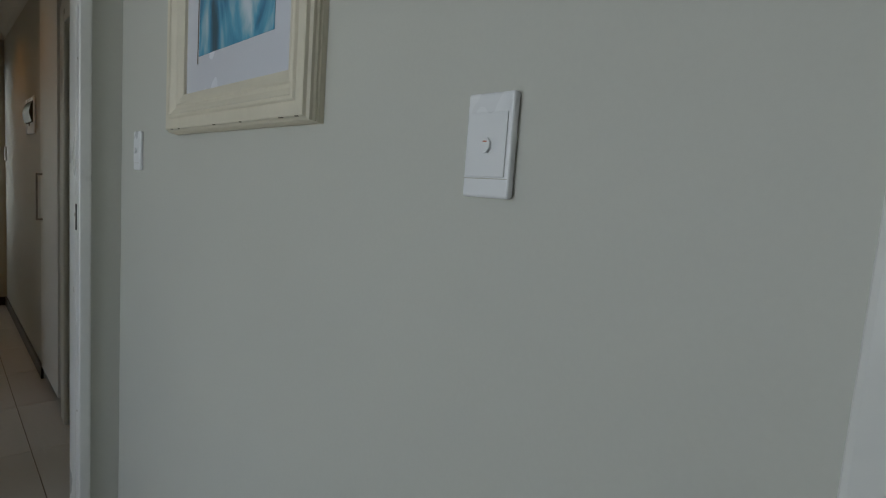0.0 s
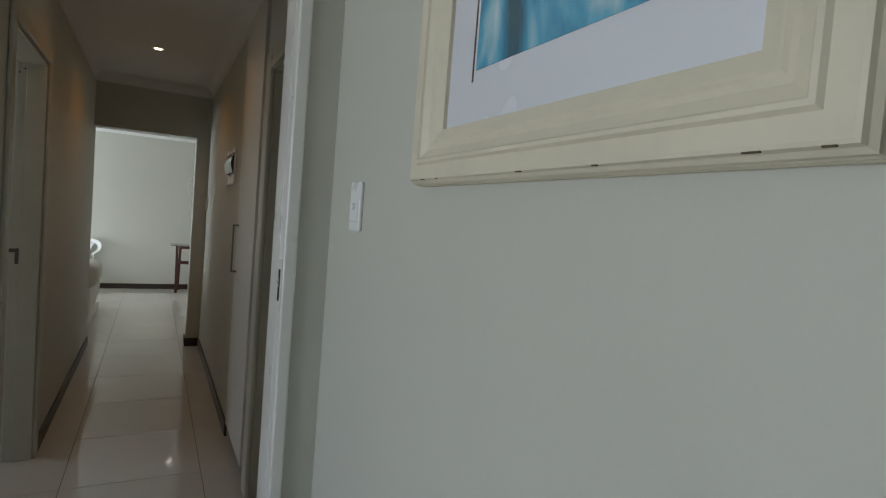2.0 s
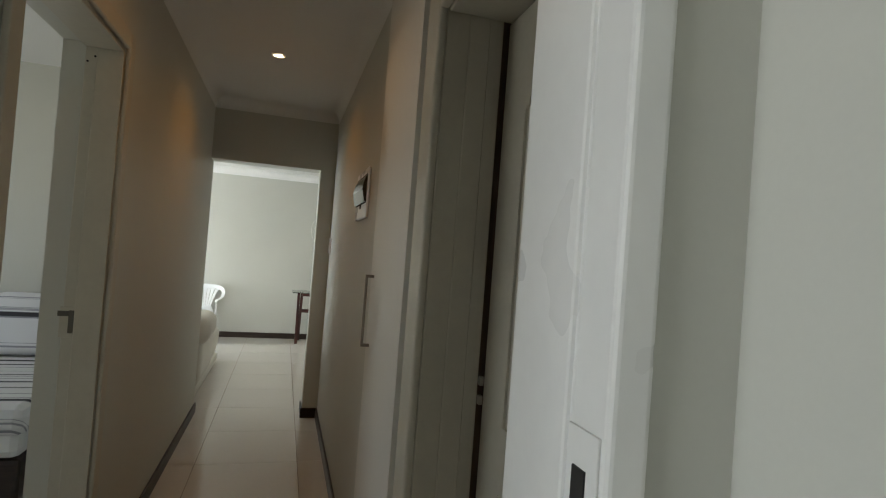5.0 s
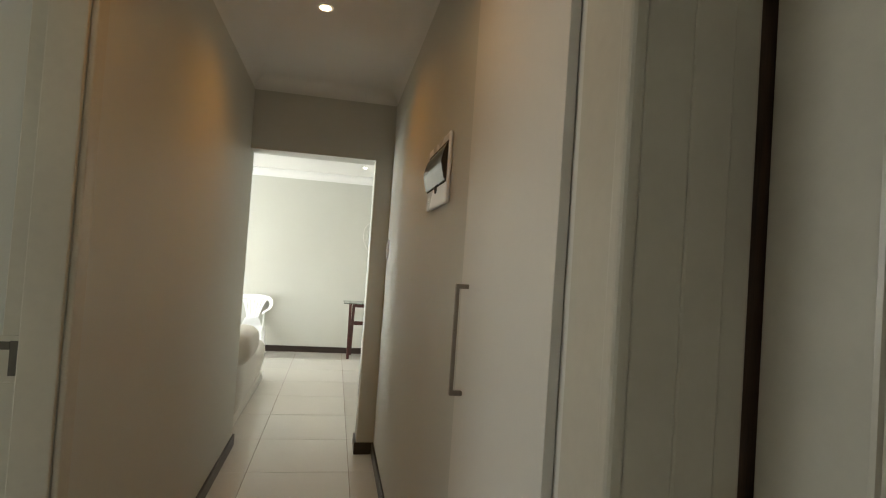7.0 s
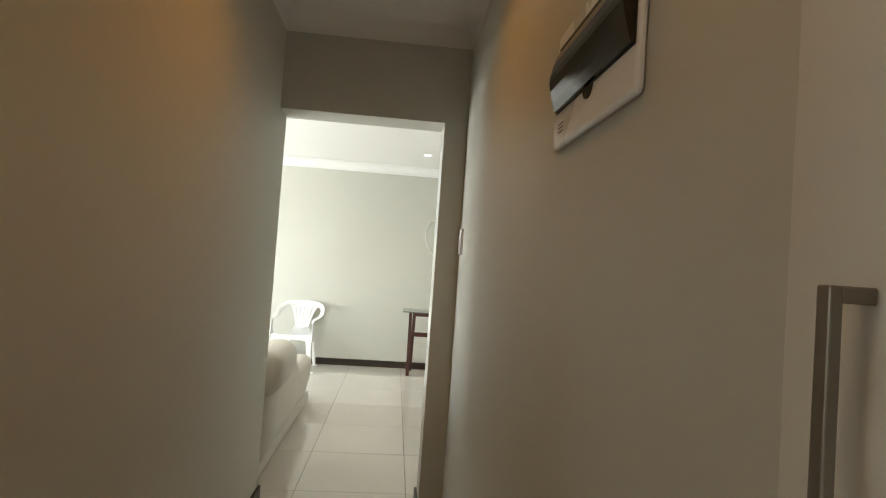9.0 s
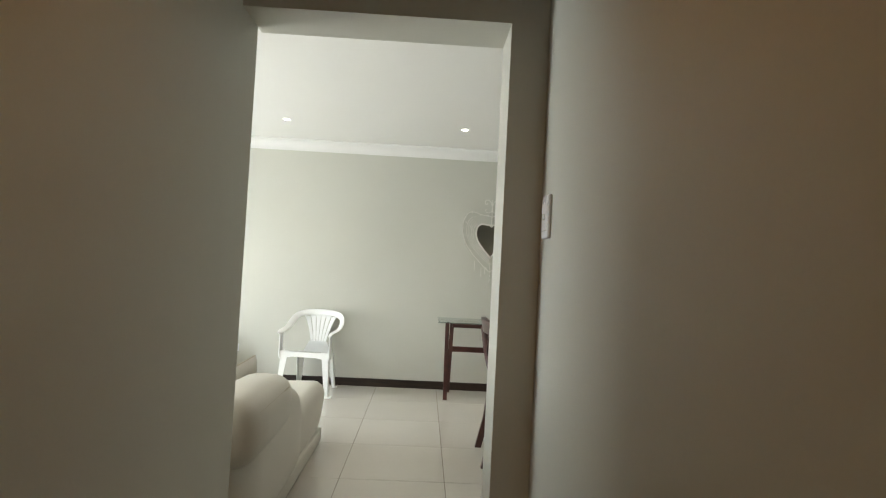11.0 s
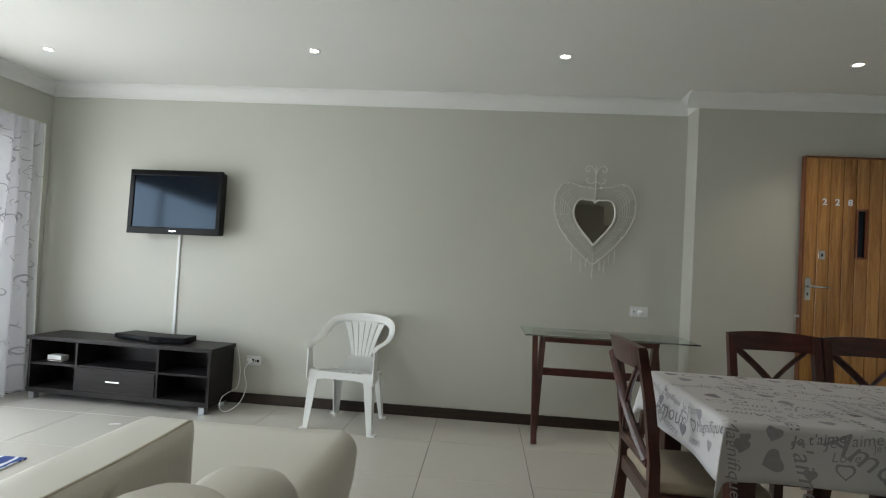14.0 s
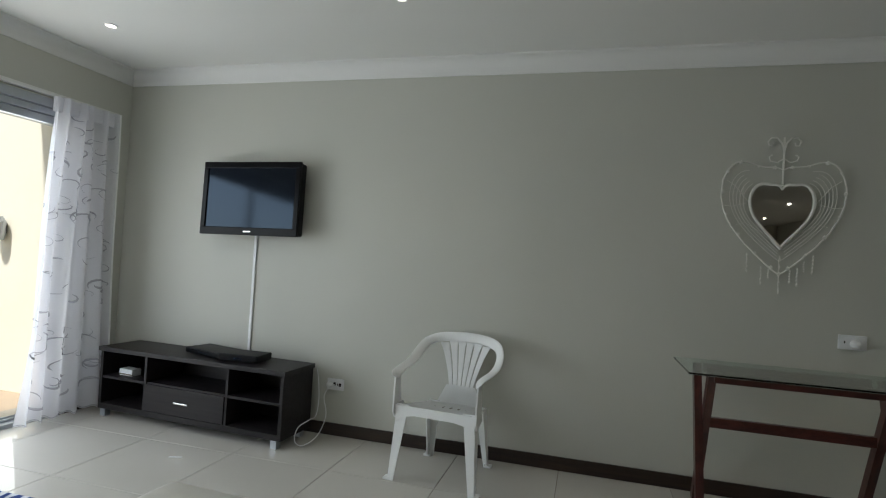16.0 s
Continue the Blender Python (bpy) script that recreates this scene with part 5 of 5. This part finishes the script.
def dining_chair(m):
    """Faces +y; its origin lies on the floor under the middle of the seat."""
    c = thing("dining_chair", "dark mahogany dining chair with a crossed back and beige seat pad", "chair", group="chairs round the table")
    hw = 0.195
    # back posts: sabre legs below, leaning back above
    for sx in (-1, 1):
        bm = bmesh.new()
        prof = [(-0.285, 0.0), (-0.243, 0.0), (-0.195, 0.22), (-0.178, 0.40), (-0.180, 0.52), (-0.205, 0.74), (-0.240, 0.930), (-0.272, 0.930), (-0.240, 0.74), (-0.217, 0.52), (-0.217, 0.40), (-0.236, 0.22)]
        prism(bm, prof, "x", sx * hw - 0.017, sx * hw + 0.017)
        part("back_leg", bm, MAHOGANY, c)
        bm = bmesh.new()
        prism(bm, [(0.168, 0.0), (0.192, 0.0), (0.205, 0.41), (0.165, 0.41)], "x", sx * (hw - 0.004) - 0.017, sx * (hw - 0.004) + 0.017)
        part("front_leg", bm, MAHOGANY, c)
        part("side_rail", boxes((sx * hw - 0.011, sx * hw + 0.011, -0.185, 0.168, 0.355, 0.412), bevel=0.002), MAHOGANY, c)
    part("front_rail", boxes((-hw + 0.018, hw - 0.018, 0.176, 0.198, 0.355, 0.412), bevel=0.002), MAHOGANY_X, c)
    part("back_rail", boxes((-hw + 0.018, hw - 0.018, -0.212, -0.190, 0.355, 0.412), bevel=0.002), MAHOGANY_X, c)
    # top rail bowed to the back
    bm = bmesh.new()
    rows = []
    for k in range(13):
        u = k / 12 * 2 - 1
        x, bow, rise = u * (hw + 0.017), -0.030 * (1 - u * u), 0.012 * (1 - u * u)
        rows.append([bm.verts.new((x, y + bow, z)) for y, z in ((-0.226, 0.855), (-0.244, 0.938 + rise), (-0.272, 0.936 + rise), (-0.254, 0.853))])
    for p, q in zip(rows, rows[1:]):
        for i in range(4):
            bm.faces.new((p[i], p[(i + 1) % 4], q[(i + 1) % 4], q[i]))
    bm.faces.new(rows[0][::-1])
    bm.faces.new(rows[-1])
    bmesh.ops.recalc_face_normals(bm, faces=bm.faces[:])
    part("top_rail", bm, MAHOGANY_X, c)
    part("lower_rail", boxes((-hw + 0.018, hw - 0.018, -0.222, -0.196, 0.492, 0.532), bevel=0.003), MAHOGANY_X, c)
    for sx in (-1, 1):
        bm = bmesh.new()
        pts = []
        for k in range(11):
            v = k / 10
            x = sx * (hw - 0.022) * (2 * v - 1) * (0.82 + 0.18 * abs(2 * v - 1))
            z = 0.520 + 0.345 * v
            pts.append((x, -0.212 - 0.052 * v + 0.0 - 0.012 * math.sin(math.pi * v) + sx * 0.006, z))
        tube(bm, pts, 0.019, 8, flat=0.5)
        part("cross_slat", bm, MAHOGANY, c)
    bm = bmesh.new()
    box(bm, -0.200, 0.200, -0.190, 0.205, 0.402, 0.448, bevel=0.018, seg=3)
    part("seat", bm, SEATPAD, c, "padded beige seat", smooth=True)
    for o in c.children:
        o.data.transform(Matrix.Diagonal((1, 1, 0.957, 1)))
    c.matrix_world = m
    return c


ch = dining_chair(pose(1.418, 9.845, 0, 0, 0, -90))
copy_thing(ch, pose(1.998, 10.165, 0, 0, 0, 180))
copy_thing(ch, pose(2.425, 10.155, 0, 0, 0, 178))

# ---------------------------------------------------------------- sofa
sofa = thing("sofa", "white leather chaise sofa with padded roll and piped headrest", "sofa", (0.0, 0.0, 0.0))


part("plinth", rounded(-0.89, 0.082, 8.17, 10.01, 0.012, 0.104, 0.012, 3), LEATHER, sofa, "low leather-covered plinth", smooth=True)
for x in (-0.85, -0.02):
    for y in (8.26, 9.92):
        part("foot", boxes((x - 0.03, x + 0.03, y - 0.03, y + 0.03, 0.0004, 0.0125)), BLACK_MATT, sofa)
# long seat base, its edges well rounded
bm = bmesh.new()
rows = []
for j in range(25):
    v = j / 24
    y = 8.16 + 1.90 * v
    e = max(0.0, (v - 0.945) / 0.055)
    dz, dx = 0.080 * e ** 2.2, 0.05 * e ** 2
    row = []
    for k in range(25):
        if k <= 5:
            a = math.pi / 2 * k / 5
            x, z = 0.020 + 0.075 * math.cos(a), 0.325 + 0.095 * math.sin(a)
        elif k >= 19:
            a = math.pi / 2 * (24 - k) / 5
            x, z = -0.84 - 0.070 * math.cos(a), 0.310 + 0.105 * math.sin(a)
        else:
            q = (k - 5) / 14
            x, z = 0.020 - 0.86 * q, 0.420 - 0.005 * q + 0.012 * math.sin(math.pi * q) * math.sin(4 * v)
        row.append(bm.verts.new((x - dx * (1 if x > -0.4 else -1), y, z - dz * (z > 0.35))))
    row.insert(0, bm.verts.new((0.062 - dx, y, 0.105)))
    row.insert(1, bm.verts.new((0.085 - dx, y, 0.21)))
    row.append(bm.verts.new((-0.900 + dx, y, 0.105)))
    rows.append(row)
for p, q in zip(rows, rows[1:]):
    for i in range(len(p) - 1):
        bm.faces.new((p[i], p[i + 1], q[i + 1], q[i]))
bm.faces.new(rows[0][::-1])
bm.faces.new(rows[-1])
bmesh.ops.recalc_face_normals(bm, faces=bm.faces[:])
part("seat_base", bm, LEATHER, sofa, smooth=True)
# outer back: upright body with a rounded end, and the padded roll on top of it
bm = bmesh.new()
rings = []
for y, t in [(8.12, 0), (8.5, 0), (8.9, 0), (9.05, 0), (9.10, 0.25), (9.16, 0.5), (9.21, 0.72), (9.25, 0.88), (9.275, 0.97)]:
    curve = 1 - math.sqrt(1 - t * t)
    top, hw = 0.590 - 0.21 * curve, 0.130 - 0.035 * curve
    mid, hh = (top + 0.09) / 2, (top - 0.09) / 2
    rings.append([bm.verts.new((-0.008 + hw * math.copysign(abs(math.cos(a)) ** 0.55, math.cos(a)), y, mid + hh * math.copysign(abs(math.sin(a)) ** 0.55, math.sin(a)))) for a in (2 * math.pi * k / 36 for k in range(36))])
for a, b in zip(rings, rings[1:]):
    for k in range(36):
        bm.faces.new((a[k], a[(k + 1) % 36], b[(k + 1) % 36], b[k]))
bm.faces.new(rings[0][::-1])
bm.faces.new(rings[-1])
bmesh.ops.recalc_face_normals(bm, faces=bm.faces[:])
part("back_body", bm, LEATHER, sofa, smooth=True)
bm = bmesh.new()
ys = [8.10, 8.115, 8.15, 8.25, 8.46, 8.56, 8.635, 8.675, 8.695]
rs = [0.55, 0.85, 1.0, 1.0, 1.0, 0.97, 0.84, 0.58, 0.22]
rings = []
for y, r in zip(ys, rs):
    rings.append([bm.verts.new((0.080 + 0.124 * r * math.copysign(abs(math.cos(a)) ** 0.75, math.cos(a)), y, 0.632 + 0.122 * r * math.copysign(abs(math.sin(a)) ** 0.75, math.sin(a)))) for a in (2 * math.pi * k / 28 for k in range(28))])
for a, b in zip(rings, rings[1:]):
    for k in range(28):
        bm.faces.new((a[k], a[(k + 1) % 28], b[(k + 1) % 28], b[k]))
bm.faces.new(rings[0][::-1])
bm.faces.new(rings[-1])
bmesh.ops.recalc_face_normals(bm, faces=bm.faces[:])
roll = part("back_roll", bm, LEATHER, sofa, "padded roll along the top of the back", smooth=True)
bm = bmesh.new()
tube(bm, [(0.190, y, 0.700) for y in (8.15, 8.25, 8.40, 8.55)] + [(0.160, 8.640, 0.700), (0.11, 8.676, 0.700)], 0.003, 6)
part("seam", bm, PIPING, roll)
# upright headrest panel with a piped edge
bm = bmesh.new()
# the near corner is well rounded, the far one drawn up to a point
outline = [(8.41, 0.43), (8.41, 0.62)] + [(8.49 - 0.08 * math.cos(math.pi / 2 * k / 6), 0.655 + 0.085 * math.sin(math.pi / 2 * k / 6)) for k in range(7)]
outline += [(8.49 + 0.38 * k / 10, 0.740 + 0.014 * (k / 10) ** 2) for k in range(1, 10)] + [(8.880, 0.755), (8.892, 0.753), (8.898, 0.73), (8.900, 0.43)]
faces_in = []
for x, grow in ((-0.082, -0.050), (-0.092, -0.018), (-0.106, 0.006), (-0.114, 0.006), (-0.128, -0.018), (-0.138, -0.050)):
    ring = []
    for y, z in outline:
        cy, cz = 8.63, 0.59
        ring.append(bm.verts.new((x, y + grow * (1 if y > cy else -1), z + (grow if z > cz else 0))))
    faces_in.append(ring)
for a, b in zip(faces_in, faces_in[1:]):
    for k in range(len(a)):
        bm.faces.new((a[k], a[(k + 1) % len(a)], b[(k + 1) % len(a)], b[k]))
bm.faces.new(faces_in[0][::-1])
bm.faces.new(faces_in[-1])
bmesh.ops.recalc_face_normals(bm, faces=bm.faces[:])
turn = Matrix.Translation((-0.061, 8.90, 0)) @ Matrix.Rotation(radians(-3.5), 4, 'Z') @ Matrix.Translation((0.110, -8.90, 0))
bmesh.ops.transform(bm, matrix=turn, verts=bm.verts[:])
rest = part("headrest", bm, LEATHER, sofa, "upright leather headrest panel", smooth=True)
for x in (-0.110,):
    bm = bmesh.new()
    tube(bm, [(x, y + (0.006 if y > 8.6 else -0.006), z + (0.006 if z > 0.6 else 0.0)) for y, z in outline], 0.004, 7)
    bmesh.ops.transform(bm, matrix=turn, verts=bm.verts[:])
    part("piping", bm, PIPING, rest, "worn leather piping")

# ---------------------------------------------------------------- rug
def rug_nodes(t, b):
    n, l = t.nodes, t.links
    co = n.new("ShaderNodeTexCoord")
    v, w = n.new("ShaderNodeTexVoronoi"), n.new("ShaderNodeTexWave")
    v.inputs["Scale"].default_value = 7.0
    w.inputs["Scale"].default_value, w.inputs["Distortion"].default_value = 5.0, 9.0
    for x in (v, w):
        l.new(co.outputs["Object"], x.inputs["Vector"])
    m = n.new("ShaderNodeMath")
    m.operation = 'MULTIPLY'
    l.new(v.outputs["Distance"], m.inputs[0])
    l.new(w.outputs["Fac"], m.inputs[1])
    r = n.new("ShaderNodeValToRGB")
    r.color_ramp.interpolation = 'CONSTANT'
    e = r.color_ramp.elements
    e[0].position, e[0].color = 0.0, (0.015, 0.045, 0.20, 1)
    e[1].position, e[1].color = 0.30, (0.62, 0.64, 0.68, 1)
    x = e.new(0.22)
    x.color = (0.05, 0.12, 0.34, 1)
    l.new(m.outputs[0], r.inputs[0])
    l.new(r.outputs[0], b.inputs["Base Color"])
    b.inputs["Roughness"].default_value = 0.95


rug = thing("rug", "dark blue and white patterned rug on the tiles", "rug", (-2.35, 9.95, 0.0), 2)
part("woven_body", rounded(-0.60, 0.60, -1.0, 0.42, 0.0005, 0.011, 0.004, 2), material("blue_rug", rug_nodes), rug)
slip = thing("paper_scrap", "small white paper scrap lying on the tiles", "paper", (-1.74, 11.03, 0.0006), 20)
part("sheet", boxes((-0.035, 0.035, -0.008, 0.008, 0.0, 0.0012)), PLASTIC, slip)

# ---------------------------------------------------------------- front door, standing open against the wall
door_5 = thing("front_door", "varnished pine plank door standing open with house number", "door", (2.700, 11.46, 0.0))
DW, DH = 0.82, 2.01
part("back_panel", boxes((0.0, DW, 0.022, 0.042, 0.012, DH), bevel=0.001), PINE_DARK, door_5)
# the door has no stile here: this darker strip paints its left edge's shading
part("edge_stile", boxes((0.0, 0.0075, -0.002, 0.0215, 0.012, DH), bevel=0.002), PINE_DARK, door_5, "narrow strip in darker pine for the shading at the door's edge")
part("top_edge", boxes((0.008, DW, -0.001, 0.0215, DH - 0.012, DH), bevel=0.001), PINE_DARK, door_5)
pw = 0.0812
for k in range(10):
    x0 = 0.008 + k * pw
    for z0, z1 in ([(0.013, 1.332), (1.662, DH - 0.0125)] if k == 4 else [(0.013, DH - 0.0125)]):
        part("plank", rounded(x0 + 0.0025, x0 + pw - 0.002, 0.0, 0.0215, z0, z1, 0.003, 1), PINE, door_5)
x0, x1 = 0.008 + 4 * pw + 0.003, 0.008 + 5 * pw - 0.003
win = part("peep_window", boxes((x0 + 0.010, x1 - 0.010, 0.0165, 0.0215, 1.343, 1.651)), SCREEN, door_5, "narrow dark glazed slit")
part("glazing_bead", boxes((x0, x0 + 0.010, -0.003, 0.0215, 1.333, 1.661), (x1 - 0.010, x1, -0.003, 0.0215, 1.333, 1.661), (x0 + 0.010, x1 - 0.010, -0.003, 0.0215, 1.333, 1.343), (x0 + 0.010, x1 - 0.010, -0.003, 0.0215, 1.651, 1.661), bevel=0.001), PINE_DARK, win)
hp = part("handle_plate", rounded(0.020, 0.058, -0.006, -0.0003, 1.040, 1.190, 0.003, 2), CHROME, door_5, "chrome lever handle plate")
bm = bmesh.new()
tube(bm, [(0.039, -0.005, 1.135), (0.039, -0.045, 1.135), (0.049, -0.052, 1.135), (0.146, -0.052, 1.132)], 0.008, 8)
part("lever", bm, CHROME, hp, smooth=True)
part("keyhole", boxes((0.035, 0.043, -0.0072, -0.0059, 1.072, 1.092)), DARK, hp)
lk = part("rim_lock", rounded(0.100, 0.138, -0.012, -0.0003, 1.315, 1.375, 0.003, 2), CHROME, door_5, "square chrome lock")
part("cylinder", boxes((0.114, 0.126, -0.0135, -0.0119, 1.335, 1.355)), DARK, lk)
part("door_stop", rounded(-0.028, 0.0, 0.004, 0.02, 0.925, 0.94, 0.003, 2), PLASTIC, door_5)
for k, d in enumerate("228"):
    cu = bpy.data.curves.new("digit", 'FONT')
    cu.body, cu.size, cu.extrude, cu.align_x, cu.align_y, cu.offset = d, 0.060, 0.002, 'CENTER', 'CENTER', 0.0012
    tmp = new("digit_text", cu)
    me = bpy.data.meshes.new_from_object(tmp.evaluated_get(bpy.context.evaluated_depsgraph_get()))
    bpy.data.objects.remove(tmp)
    me.materials.append(PLASTIC)
    o = new("digit", me)
    o.parent = door_5
    o.matrix_local = pose(0.130 + 0.0812 * k, -0.0028, 1.700, 90, 0, 0)

# ---------------------------------------------------------------- floor tiles, one by one
def tile_mesh():
    bm = bmesh.new()
    box(bm, -0.2985, 0.2985, -0.2985, 0.2985, -0.012, 0.0, bevel=0.0012, seg=1)
    return mesh_of("tile", bm, TILE)


TILE_DATA = tile_mesh()
rng = random.Random(4)
for i in range(-6, 8):
    for j in range(-19, 4):
        cx, cy = 0.6 + 0.6 * i, 10.3 + 0.6 * j
        inside = (-3.2 < cx < 3.9 and 7.9 < cy < 11.8) or (1.3 < cx < 4.7 and 5.1 < cy < 8.0) or (-2.5 < cx < 1.3 and -1.4 < cy < 8.2)
        if inside:
            t = new("tile", TILE_DATA)
            t.parent = FLOOR
            t.matrix_local = pose(cx, cy, rng.uniform(-0.0004, 0.0), 0, 0, 90 * rng.randrange(4))
